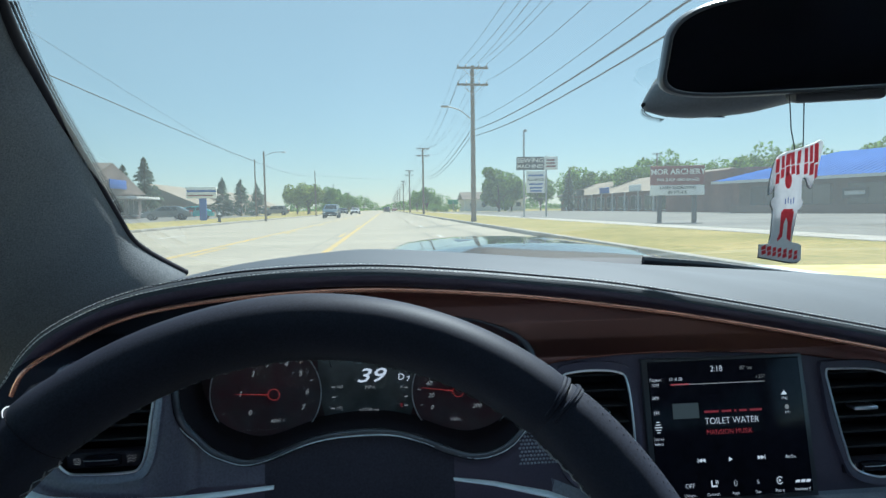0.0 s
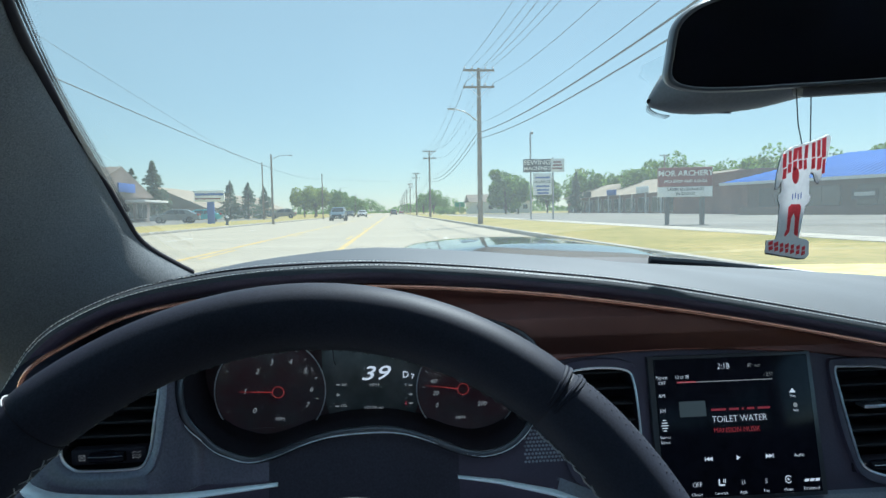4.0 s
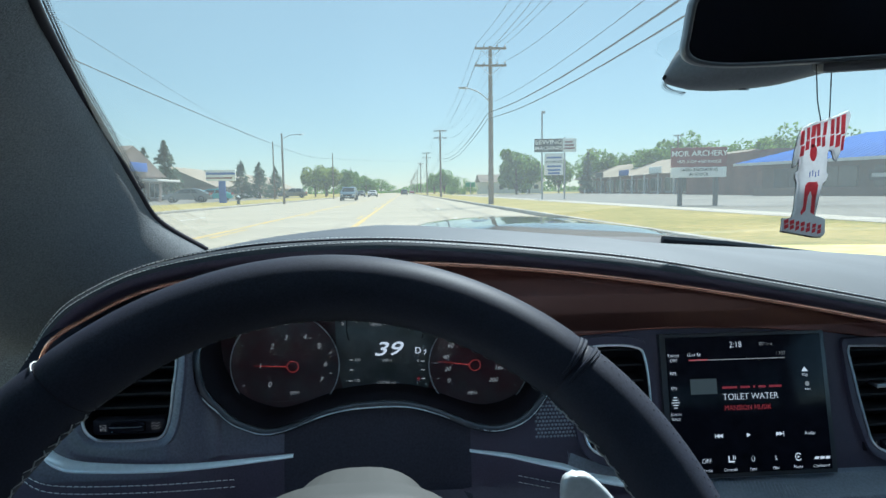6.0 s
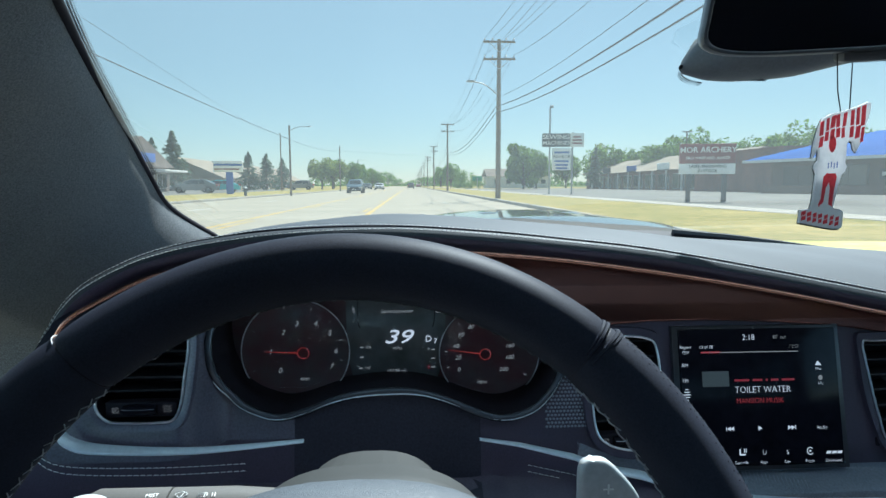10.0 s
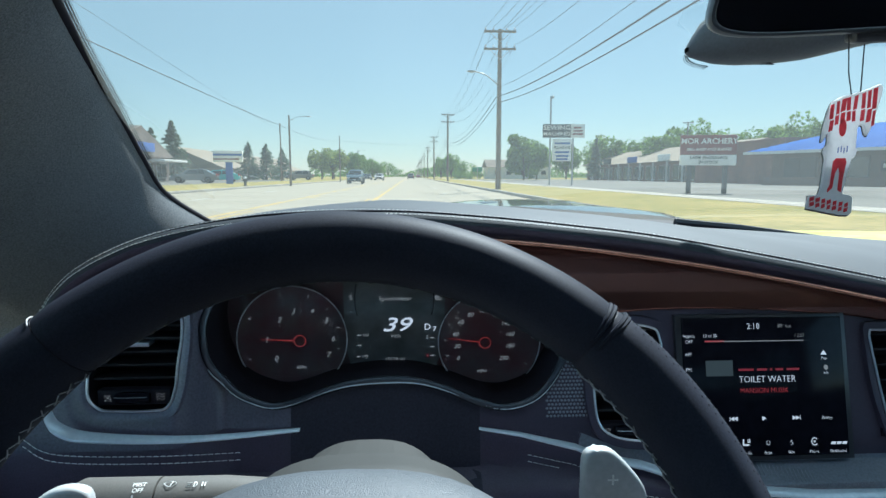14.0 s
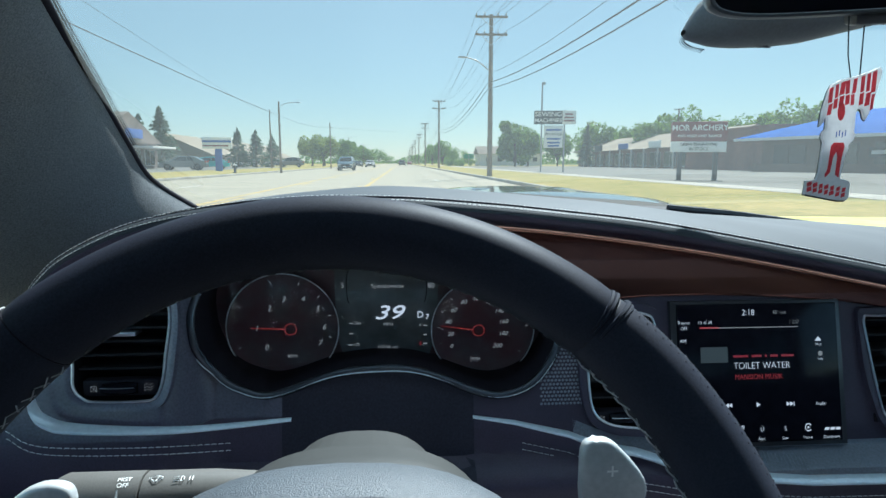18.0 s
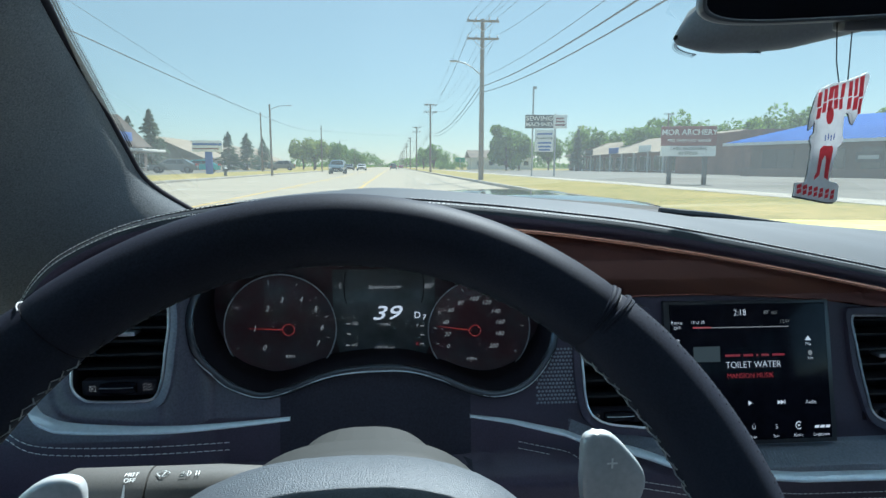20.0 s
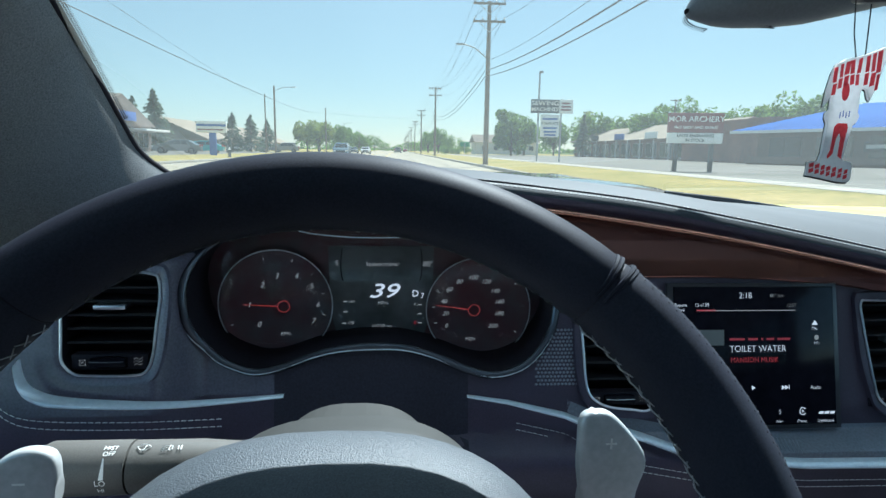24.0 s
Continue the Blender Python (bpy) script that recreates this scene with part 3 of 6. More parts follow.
def stitches(parent, pts, length, gap, r, name="stitch", lift=(0, 0, 0), stop=900):
    """Short thread pieces along a curve, sharing one mesh."""
    p = [Vector(q) + Vector(lift) for q in pts]
    dist = [0.0]
    for a, b in zip(p, p[1:]):
        dist.append(dist[-1] + (b - a).length)
    me = mesh(name, *tube([(-length / 2, 0, -r * 0.7), (-length / 4, 0, 0), (length / 4, 0, 0), (length / 2, 0, -r * 0.7)], r, 5), THREAD)
    s, k, count = 0.0, 0, 0
    while s < dist[-1] and count < stop:
        while dist[k + 1] < s:
            k += 1
        a, b = p[k], p[k + 1]
        q = a.lerp(b, (s - dist[k]) / max(1e-9, dist[k + 1] - dist[k]))
        d = (b - a).normalized()
        m = d.to_track_quat("X", "Z").to_matrix().to_4x4()
        m.translation = q
        part(name, me, THREAD, parent, at=m)
        s += length + gap
        count += 1


seam_pts = [tuple(r[0]) for r in rows_d if -0.292 < r[0][0] < 0.62]
part("seam", tube(seam_pts, 0.0013, 5), BLACK, dash)
up_pts, low_pts = [], []
for r, b_ in zip(rows_d, band):
    if -0.292 < r[0][0] < 0.62:
        w = min(1.0, max(0.0, (r[0][0] + 0.14) / 0.14))
        top_, side_ = np.array(r[0]) * 0.80 + np.array(r[1]) * 0.20, np.array(b_[0]) * 0.55 + np.array(b_[1]) * 0.45 + np.array((0, -0.0006, 0.0007))
        up_pts.append(tuple(top_ * w + side_ * (1 - w) + np.array((0, 0, 0.0012)) * w * (1 - w) * 4))
        low_pts.append(tuple((np.array(b_[1]) * 0.85 + np.array(b_[2]) * 0.15) * w + np.array(b_[2]) * (1 - w) + np.array((0, -0.0002, 0.0002))))
stitches(dash, [(x, y, z + 0.0004) for x, y, z in up_pts], 0.0024, 0.0012, 0.00022, stop=285)
stitches(dash, [(x, y - 0.0004, z) for x, y, z in low_pts], 0.0024, 0.0012, 0.00022, stop=285)

CLUSTER = [(-0.1535, 0.836), (-0.1530, 0.811), (-0.1485, 0.796), (-0.1425, 0.786), (-0.131, 0.775), (-0.118, 0.769), (-0.1035, 0.7652), (-0.086, 0.768), (-0.0618, 0.7765), (-0.0404, 0.7816), (-0.0145, 0.7837), (0.010, 0.7822), (0.035, 0.775),
           (0.0595, 0.765), (0.080, 0.7608), (0.1005, 0.7655), (0.115, 0.7765), (0.1268, 0.794), (0.1305, 0.810), (0.1305, 0.828), (0.124, 0.848), (0.10, 0.863), (0.06, 0.872), (0.0, 0.8765), (-0.06, 0.876), (-0.115, 0.869), (-0.143, 0.856)]
cl = [tuple(q) for q in spline(CLUSTER, 96, True)]


def fascia_y(x, z):
    y = np.interp(z, (0.45, 0.60, 0.655, 0.675, 0.690, 0.7035, 0.712, 0.73, 0.835, 0.85, 0.865, 0.88, 0.895, 0.905), (0.52, 0.45, 0.434, 0.430, 0.429, 0.4295, 0.4515, 0.453, 0.4765, 0.4779, 0.4798, 0.4824, 0.4856, 0.488))
    if x < -0.14:
        k = min(1, (-0.14 - x) / 0.03)
        y -= 0.034 * k * k * (3 - 2 * k) * min(1.0, max(0.0, (0.866 - z) / 0.014))
    return float(y)


def lip_z(x):
    return float(np.interp(x, [q[0] for q in LIP[2:]], [q[2] for q in LIP[2:]]))


def sheet(x0, x1, zs, ztop, step, holes=(), off=0.0):
    """A panel of the dash front between two x, from low to high edges given as functions."""
    nx = max(2, int((x1 - x0) / step))
    cols = []
    for i in range(nx + 1):
        x = x0 + (x1 - x0) * i / nx
        a, b = zs(x), ztop(x)
        nz = 44
        cols.append([(x, fascia_y(x, a + (b - a) * j / nz) - off, a + (b - a) * j / nz) for j in range(nz + 1)])
    v, f = loft(cols)
    for hole in holes:
        f = [q for q in f if not inside(sum(v[i][0] for i in q) / 4, sum(v[i][2] for i in q) / 4, hole)]
    return v, f


VENT_DOOR = [(-0.222, 0.846), (-0.195, 0.8485), (-0.170, 0.8462), (-0.1638, 0.842), (-0.1628, 0.828), (-0.1648, 0.81), (-0.1667, 0.79), (-0.1715, 0.7788), (-0.183, 0.7765), (-0.21, 0.7768), (-0.220, 0.7785), (-0.2275, 0.7863), (-0.2285, 0.80), (-0.229, 0.82), (-0.228, 0.838)]
VENT_MID = [(0.152, 0.815), (0.153, 0.775), (0.156, 0.748), (0.168, 0.737), (0.19, 0.733), (0.208, 0.734), (0.212, 0.76), (0.210, 0.81), (0.20, 0.822), (0.165, 0.823)]
VENT_FAR = [(0.390, 0.815), (0.398, 0.817), (0.44, 0.814), (0.455, 0.80), (0.458, 0.76), (0.452, 0.735), (0.43, 0.727), (0.405, 0.735), (0.398, 0.755), (0.391, 0.80)]


def grown(outline, d):
    """The outline's curve, moved outwards by about d."""
    pts = [tuple(q) for q in spline(outline, 72, True)]
    cx, cz = sum(q[0] for q in pts) / 72, sum(q[1] for q in pts) / 72
    out = []
    for x, z in pts:
        r = math.hypot(x - cx, z - cz)
        out.append((x + (x - cx) / r * d, z + (z - cz) / r * d))
    return out


LEDGE = lambda x: float(np.interp(x, (0.10, 0.152, 0.181, 0.205, 0.254, 0.317, 0.37, 0.5, 0.7, 1.1), (0.822, 0.8325, 0.8343, 0.836, 0.8364, 0.834, 0.830, 0.811, 0.777, 0.70)))
TRIM_R = lambda x: float(np.interp(x, (0.05, 0.059, 0.091, 0.137, 0.161, 0.233, 0.327, 0.417, 0.6, 1.1), (0.745, 0.745, 0.740, 0.729, 0.719, 0.7045, 0.6955, 0.694, 0.690, 0.675)))
part("lower_panel", sheet(-0.31, 1.12, lambda x: 0.45, lambda x: 0.748 if x < 0.06 else TRIM_R(x) - 0.002, 0.012, [cl]), LEATHER, dash, "black leather lower dash")
# flat dark sheet; the shade round the column is put into its colour
part("shade_sheet", sheet(-0.090, 0.06, lambda x: 0.6, lambda x: 0.80, 0.003, [cl], 0.0006), COLUMN_SHADE, dash, "dark sheet for the shaded gap round the steering column")
HOOD_LOW = lambda x: float(np.interp(x, (-0.30, -0.27, -0.25, -0.21, -0.15, -0.13, 0.10), (0.78, 0.815, 0.838, 0.853, 0.856, 0.84, 0.84)))
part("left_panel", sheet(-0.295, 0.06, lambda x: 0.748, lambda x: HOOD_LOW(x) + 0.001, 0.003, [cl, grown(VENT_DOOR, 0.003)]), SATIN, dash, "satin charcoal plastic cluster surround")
part("shelf", sheet(0.140, 1.12, lambda x: TRIM_R(x) - 0.002, lambda x: max(0.716, TRIM_R(x) + 0.012), 0.004, [cl, grown(VENT_MID, 0.004)]), SHEEN_GREY, dash, "satin shelf below the screen, lightened for its sheen")
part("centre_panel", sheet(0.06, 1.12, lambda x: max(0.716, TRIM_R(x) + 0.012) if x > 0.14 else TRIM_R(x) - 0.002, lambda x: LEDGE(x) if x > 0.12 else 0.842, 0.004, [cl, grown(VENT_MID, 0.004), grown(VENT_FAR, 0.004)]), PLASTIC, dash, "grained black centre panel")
# left part of the bronze panel, its shade put in as black
part("bronze_panel_shaded", sheet(-0.29, -0.05, HOOD_LOW, lambda x: lip_z(x) - 0.012, 0.004, [cl], 0.001), RIM, dash, "left part of the bronze panel, coloured black for its shade")
part("bronze_panel", sheet(-0.05, 1.12, lambda x: LEDGE(x) - 0.001 if x > 0.12 else HOOD_LOW(x), lambda x: lip_z(x) - 0.012, 0.004, [cl], 0.001), BRONZE, dash, "dark brown bronze decor panel")
strip_line = spline([(-0.260, 0.437, 0.8329), (-0.2485, 0.435, 0.851), (-0.2255, 0.444, 0.8657), (-0.1915, 0.452, 0.8815), (-0.145, 0.452, 0.8918), (-0.0754, 0.451, 0.8985), (-0.003, 0.450, 0.9002), (0.0882, 0.450, 0.8945), (0.1736, 0.450, 0.8845), (0.28, 0.450, 0.8672), (0.42, 0.450, 0.8392), (0.6, 0.447, 0.80), (1.1, 0.435, 0.713)], 120)
part("bronze_strip", tube(strip_line, 0.0018, 8), BRONZE_LINE, dash, "thin polished bronze strip")
part("ledge_strip", tube([(x, fascia_y(x, LEDGE(x)) - 0.002, LEDGE(x)) for x in np.linspace(0.12, 1.1, 80)], 0.0007, 6), BRONZE, dash)
left_trim = spline([(-0.257, 0.425, 0.786), (-0.2543, 0.423, 0.7735), (-0.246, 0.421, 0.765), (-0.224, 0.420, 0.7597), (-0.1561, 0.422, 0.756), (-0.0778, 0.43, 0.7578)], 40)
def ribbon(pts, widths):
    """A slim moulding with a flat upper face, along points."""
    prof = ((0.003, -0.0044), (-0.0010, -0.0042), (-0.0020, -0.0032), (-0.0020, -0.0020), (-0.0010, -0.0008), (0.0042, 0.0012), (0.0075, 0.0013))
    out = []
    for q, w in zip(pts, widths):
        q = np.array(EYE) + (np.array(q) - np.array(EYE)) * 0.978
        out.append([(q[0], q[1] + y * w, q[2] + z * w) for y, z in prof])
    return loft(out)


part("trim_strip", ribbon(left_trim, [1.0] * 20 + [1.0 - 0.65 * i / 19 for i in range(20)]), TRIM, dash, "satin chrome trim strip")
right_trim = [(x, fascia_y(x, TRIM_R(x)) - 0.003, TRIM_R(x)) for x in np.linspace(0.059, 1.05, 90)]
part("trim_strip", ribbon(right_trim, [0.3 + 0.6 * min(1, i / 12) for i in range(90)]), TRIM, dash, "satin chrome trim strip")
for dz in (0.0, 0.0055):
    stitches(dash, [tuple(q) for q in spline([(-0.268, 0.418, 0.760 - dz), (-0.245, 0.415, 0.750 - dz), (-0.18, 0.415, 0.747 - dz), (-0.116, 0.418, 0.747 - dz)], 30)], 0.0034, 0.0013, 0.0003)
    stitches(dash, [(x, fascia_y(x, TRIM_R(x) - 0.015) - 0.002, TRIM_R(x) - 0.015 - dz) for x in np.linspace(0.10, 0.44, 50)], 0.0034, 0.0013, 0.0003)

RIDGE = mesh("ridge", *tube([(0, 0, 0), (0.003, 0.012, 0.0046)], 0.0004, 4), SHEEN_GREY)
for i in range(64):
    x = 0.216 + i * 0.0030
    z = TRIM_R(x) + 0.0075
    part("ridge", RIDGE, SATIN, dash, at=pose(x, fascia_y(x, z) - 0.0004, z))

# honeycomb texture dots beside the cluster, lightened for their glint
DIMPLE = mesh("dimple", *lathe([(0.0, 0.0007), (0.0009, 0.0005), (0.0013, 0.0)], 6), SHEEN_GREY)
for i in range(13):
    for j in range(15):
        x, z = 0.115 + i * 0.0030 + (j % 2) * 0.0015, 0.752 + j * 0.0030
        if not inside(x - 0.006, z, cl) and not inside(x, z, cl) and x < 0.15 and z > TRIM_R(x) + 0.006:
            part("dimple", DIMPLE, SHEEN_GREY, dash, at=pose(x, fascia_y(x, z), z, 90))

# ---- instrument cluster ----
ic = thing("instrument_cluster", "twin-dial instrument cluster with a lit middle display reading thirty-nine", "instrument cluster")
ring = [[(x, fascia_y(x, z) - 0.003, z) for x, z in cl], [(x * 0.985 - 0.0002, 0.50, 0.826 + (z - 0.826) * 0.96) for x, z in cl], [(x * 0.985 - 0.0002, 0.512, 0.826 + (z - 0.826) * 0.96) for x, z in cl]]
part("housing", loft(ring, True), BLACK, ic)
part("surround", tube([(x, fascia_y(x, z) - 0.003, z) for x, z in cl], [0.0031 if z < 0.84 else max(0.0012, 0.0031 - 0.0019 * (z - 0.84) / 0.025) for x, z in cl], 8, True), DARK_CHROME, ic, "satin dark rim round the dials")
# highlight on the lower rim, drawn as a thin pale tube
low_edge = [q for q in grown(CLUSTER, 0.0016) if q[1] < 0.80]
part("surround_highlight", tube([(x, fascia_y(x, z) - 0.0052, z) for x, z in low_edge], [0.0002 + 0.0005 * math.sin(math.pi * k / (len(low_edge) - 1)) ** 0.5 for k in range(len(low_edge))], 6), TRIM, ic, "highlight line drawn along the lower rim")
part("back_plate", ([(x * 0.99, 0.511, 0.826 + (z - 0.826) * 0.98) for x, z in cl], [tuple(range(96))]), GAUGE, ic, smooth=False)


def dial(cx, cz, r, hub, numbers, unit, unit_at, angle):
    d = part("dial", moved(lathe([(0, 0.0), (r * 0.97, 0.0), (r, 0.0012), (r * 0.985, 0.002)], 64), face_at(cx, 0.506, cz)), GAUGE, ic, "dark red tinted dial face")
    part("ring", tube([(cx + r * math.cos(w), 0.5025, cz + r * math.sin(w)) for w in np.linspace(0, 2 * math.pi, 80)[:-1]], 0.00055, 5, True), RING, d, "thin chrome ring")
    for word, x, z in numbers:
        text("numeral", word, 0.0066 if len(numbers) < 9 else 0.0054, face_at(x, 0.5035, z), GREY_INK, d, shear=0.25)
    text("unit", unit, 0.0042, face_at(unit_at[0], 0.5035, unit_at[1]), GREY_INK, d)
    hx, hz = hub
    part("needle", moved(merged(([(-0.0045, -0.0004, 0), (-0.033, -0.00015, 0), (-0.033, 0.00015, 0), (-0.0045, 0.0004, 0)], [(0, 1, 2, 3)])), face_at(hx, 0.4985, hz) @ pose(0, 0, 0, 0, 0, angle)), NEEDLE, d, "red needle", smooth=False)
    part("hub", tube([(hx + 0.0048 * math.cos(w), 0.4985, hz + 0.0048 * math.sin(w)) for w in np.linspace(0, 2 * math.pi, 30)[:-1]], 0.00026, 5, True), NEEDLE, d, "red hub ring")
    for k in range(2 * len(numbers) - 1):
        if k % 2:
            (a, x0, z0), (b, x1, z1) = numbers[k // 2], numbers[k // 2 + 1]
            mx, mz = (x0 + x1) / 2, (z0 + z1) / 2
            w = math.atan2(mz - cz, mx - cx)
            px, pz = cx + r * 0.86 * math.cos(w), cz + r * 0.86 * math.sin(w)
            ux, uz = math.cos(w) * 0.0012, math.sin(w) * 0.0012
            part("tick", tube([(px - ux, 0.5035, pz - uz), (px + ux, 0.5035, pz + uz)], 0.00025, 4), GREY_INK, d)


dial(-0.0962, 0.806, 0.0465, (-0.089, 0.806), [("0", -0.1105, 0.7892), ("1", -0.118, 0.806), ("2", -0.107, 0.823), ("3", -0.095, 0.8305), ("4", -0.079, 0.8305), ("5", -0.067, 0.822), ("6", -0.062, 0.806), ("7", -0.066, 0.792)], "RPM", (-0.089, 0.781), -3)
dial(0.0732, 0.8015, 0.0445, (0.069, 0.802), [("0", 0.046, 0.787), ("20", 0.0452, 0.7977), ("40", 0.0435, 0.8085), ("60", 0.048, 0.819), ("80", 0.0565, 0.8255), ("100", 0.068, 0.829), ("120", 0.079, 0.8255), ("140", 0.087, 0.8175), ("160", 0.091, 0.808), ("180", 0.091, 0.7975), ("200", 0.086, 0.7865)], "MPH", (0.067, 0.775), -8)
TFT_SHAPE = prism([(-0.046, 0.775), (0.026, 0.775), (0.034, 0.80), (0.035, 0.855), (-0.053, 0.855), (-0.052, 0.80)], 0.001)
TFT_SHAPE.transform(pose(0, 0.509, 0, 90))
tft = part("display", TFT_SHAPE, TFT_DARK, ic, "dark colour display", smooth=False)
F = lambda x, z: face_at(x, 0.5065, z)
text("speed", "39", 0.0172, F(-0.008, 0.8165), WHITE_INK, tft, shear=0.3, width=1.42, label="large white digits", bold=0.0001)
text("caption", "Speedometer", 0.0052, F(-0.008, 0.840), GREY_INK, tft)
text("caption", "S", 0.0062, F(-0.046, 0.841), GREY_INK, tft)
text("caption", "80°", 0.0062, F(0.030, 0.840), GREY_INK, tft)
text("caption", "D", 0.008, F(0.0195, 0.8145), WHITE_INK, tft)
text("caption", "7", 0.0065, F(0.0255, 0.8125), WHITE_INK, tft)
text("caption", "MPH", 0.0042, F(-0.008, 0.8065), GREY_INK, tft)
text("caption", "15538 mi", 0.0046, F(-0.009, 0.786), GREY_INK, tft)
text("caption", "260", 0.0036, F(-0.034, 0.808), GREY_INK, tft)
text("caption", "170", 0.0036, F(-0.035, 0.789), GREY_INK, tft)
text("caption", "F", 0.0042, F(0.0195, 0.805), GREY_INK, tft)
text("caption", "E", 0.0042, F(0.0195, 0.789), RED_INK, tft)
for x, z in ((-0.0395, 0.808), (-0.0395, 0.799), (-0.0405, 0.789), (0.0235, 0.805), (0.0235, 0.797), (0.0235, 0.789)):
    part("gauge_mark", moved(([(-0.0017, -0.0005, 0), (0.0017, -0.0005, 0), (0.0017, 0.0005, 0), (-0.0017, 0.0005, 0)], [(0, 1, 2, 3)]), F(x, z)), GREY_INK, tft, smooth=False)

for k in (-1, 1):
    part("display_line", tube([(-0.009 + k * (0.0315 + 0.0024 * math.sin(a)), 0.5068, 0.8395 + 0.014 * math.cos(a)) for a in np.linspace(0.2, 3.0, 14)], 0.0005, 5), BLACK, tft, "thin dark display line")

lens_rows = []
for k in range(9):
    f_ = k / 8
    lens_rows.append([(-0.012 + (x + 0.012) * 0.97 * f_, 0.4905 - 0.006 * (1 - f_ * f_) + (z - 0.826) * 0.12 * f_, 0.826 + (z - 0.826) * 0.95 * f_) for x, z in cl])
part("lens", loft(lens_rows, True), LENS, ic, "clear curved cluster lens").visible_shadow = False
part("hood_edge", tube(spline([(-0.0858, 0.478, 0.8743), (-0.0754, 0.478, 0.8727), (-0.0603, 0.478, 0.8695), (-0.0299, 0.478, 0.867), (0.0053, 0.478, 0.867), (0.0364, 0.478, 0.8679)], 30), 0.0005, 5), TRIM, ic, "thin bright hood edge")

# ---- air vents ----
def vent(name, outline, y, label, slats, tilt=0.0, control=True, rim=None):
    v = thing(name, label, "air vent", group="dashboard air vents")
    pts = [tuple(q) for q in spline(outline, 72, True)]
    zs = [z for _, z in pts]
    z0, z1 = min(zs), max(zs)
    yy = lambda z: y + (z - z0) * tilt
    part("recess", loft([[(x, yy(z) + 0.001, z) for x, z in pts], [(x, yy(z) + 0.03, z) for x, z in pts]], True), BLACK, v)
    part("backing", ([(x, yy(z) + 0.03, z) for x, z in pts], [tuple(range(72))]), BLACK, v, smooth=False)
    part("frame", tube([(x, yy(z) - 0.001, z) for x, z in pts], 0.001, 6, True), CHROME, v, "thin chrome frame")
    part("flange", loft([[(x, yy(z) + dy, z) for x, z in grown(outline, d)] for d, dy in ((0.0, 0.0), (0.001, -0.001), (0.007, -0.001), (0.008, 0.003))], True), rim or SATIN, v)
    low = z0 + (0.016 if control else 0.004)
    for k in range(slats):
        z = low + (z1 - low) * (k + 0.6) / slats
        xs = [x for x, q in pts if abs(q - z) < 0.004]
        if len(xs) > 1:
            part("slat", box(min(xs) + 0.002, max(xs) - 0.002, yy(z) + 0.003, yy(z) + 0.022, z - 0.0009, z + 0.0009, 0.0004, 1), VENT_SLAT, v)
    cx = sum(x for x, _ in pts) / 72
    zt = low + (z1 - low) * 0.55
    part("slider", box(cx - 0.011, cx + 0.011, yy(zt) - 0.003, yy(zt) + 0.008, zt - 0.0016, zt + 0.0016, 0.0008), CHROME, v, "chrome slider tab")
    if control:
        zc = z0 + 0.009
        part("control_panel", box(cx - 0.026, cx + 0.026, yy(zc) + 0.001, yy(zc) + 0.01, zc - 0.006, zc + 0.0055, 0.001), BLACK, v)
        part("thumb_wheel", moved(lathe([(0, -0.012), (0.0035, -0.012), (0.0045, -0.006), (0.0045, 0.006), (0.0035, 0.012), (0, 0.012)], 16), pose(cx, yy(zc), zc, 0, 90, 0)), DISPLAY, v, "glossy black thumb wheel")
        part("wheel_edge", tube([(cx + 0.012 * math.cos(a), yy(zc) - 0.0046, zc + 0.0022 - 0.0006 * math.sin(a)) for a in np.linspace(0.3, 2.84, 12)], 0.00025, 4), CHROME, v, "thin bright wheel edge")
        part("close_mark", tube([(cx - 0.020, yy(zc) - 0.0002, zc - 0.002), (cx - 0.016, yy(zc) - 0.0002, zc - 0.002), (cx - 0.016, yy(zc) - 0.0002, zc + 0.002), (cx - 0.020, yy(zc) - 0.0002, zc + 0.002)], 0.00012, 4, True), GREY_INK, v)
        part("close_cross", merged(tube([(cx - 0.020, yy(zc) - 0.0002, zc - 0.002), (cx - 0.016, yy(zc) - 0.0002, zc + 0.002)], 0.0001, 4), tube([(cx - 0.020, yy(zc) - 0.0002, zc + 0.002), (cx - 0.016, yy(zc) - 0.0002, zc - 0.002)], 0.0001, 4)), GREY_INK, v)
        part("open_mark", merged(*[tube([(cx + 0.0165, yy(zc) - 0.0002, zc - 0.002 + q * 0.002), (cx + 0.0185, yy(zc) - 0.0002, zc - 0.0008 + q * 0.002), (cx + 0.0205, yy(zc) - 0.0002, zc - 0.002 + q * 0.002), (cx + 0.0225, yy(zc) - 0.0002, zc - 0.0008 + q * 0.002)], 0.00012, 4) for q in range(3)]), GREY_INK, v)
    return v


vent("air_vent", VENT_DOOR, 0.427, "black rounded air vent with thin slats near the door", 6, 0.22)
vent("air_vent", VENT_MID, 0.4505, "black centre air vent beside the touch screen", 6, 0.235, rim=PLASTIC)
vent("air_vent", VENT_FAR, 0.449, "black centre air vent on the passenger side of the screen", 6, 0.235, rim=PLASTIC)

# ---- touch screen ----
sc = thing("touch_screen", "lit touch screen showing a music track with white and red text", "touch screen")
S0 = Matrix.Translation(EYE) @ Matrix.Scale(1.008, 4) @ Matrix.Translation(-EYE) @ face_at(0.2936, 0.4615, 0.775, 12.5) @ Matrix.Diagonal((0.946, 1.045, 1, 1))
part("bezel", prism([(-0.077, 0.0550), (0.0765, 0.0550), (0.0775, -0.0585), (-0.0765, -0.0585)], 0.006, 0.002), FRAME_D, sc, at=S0)
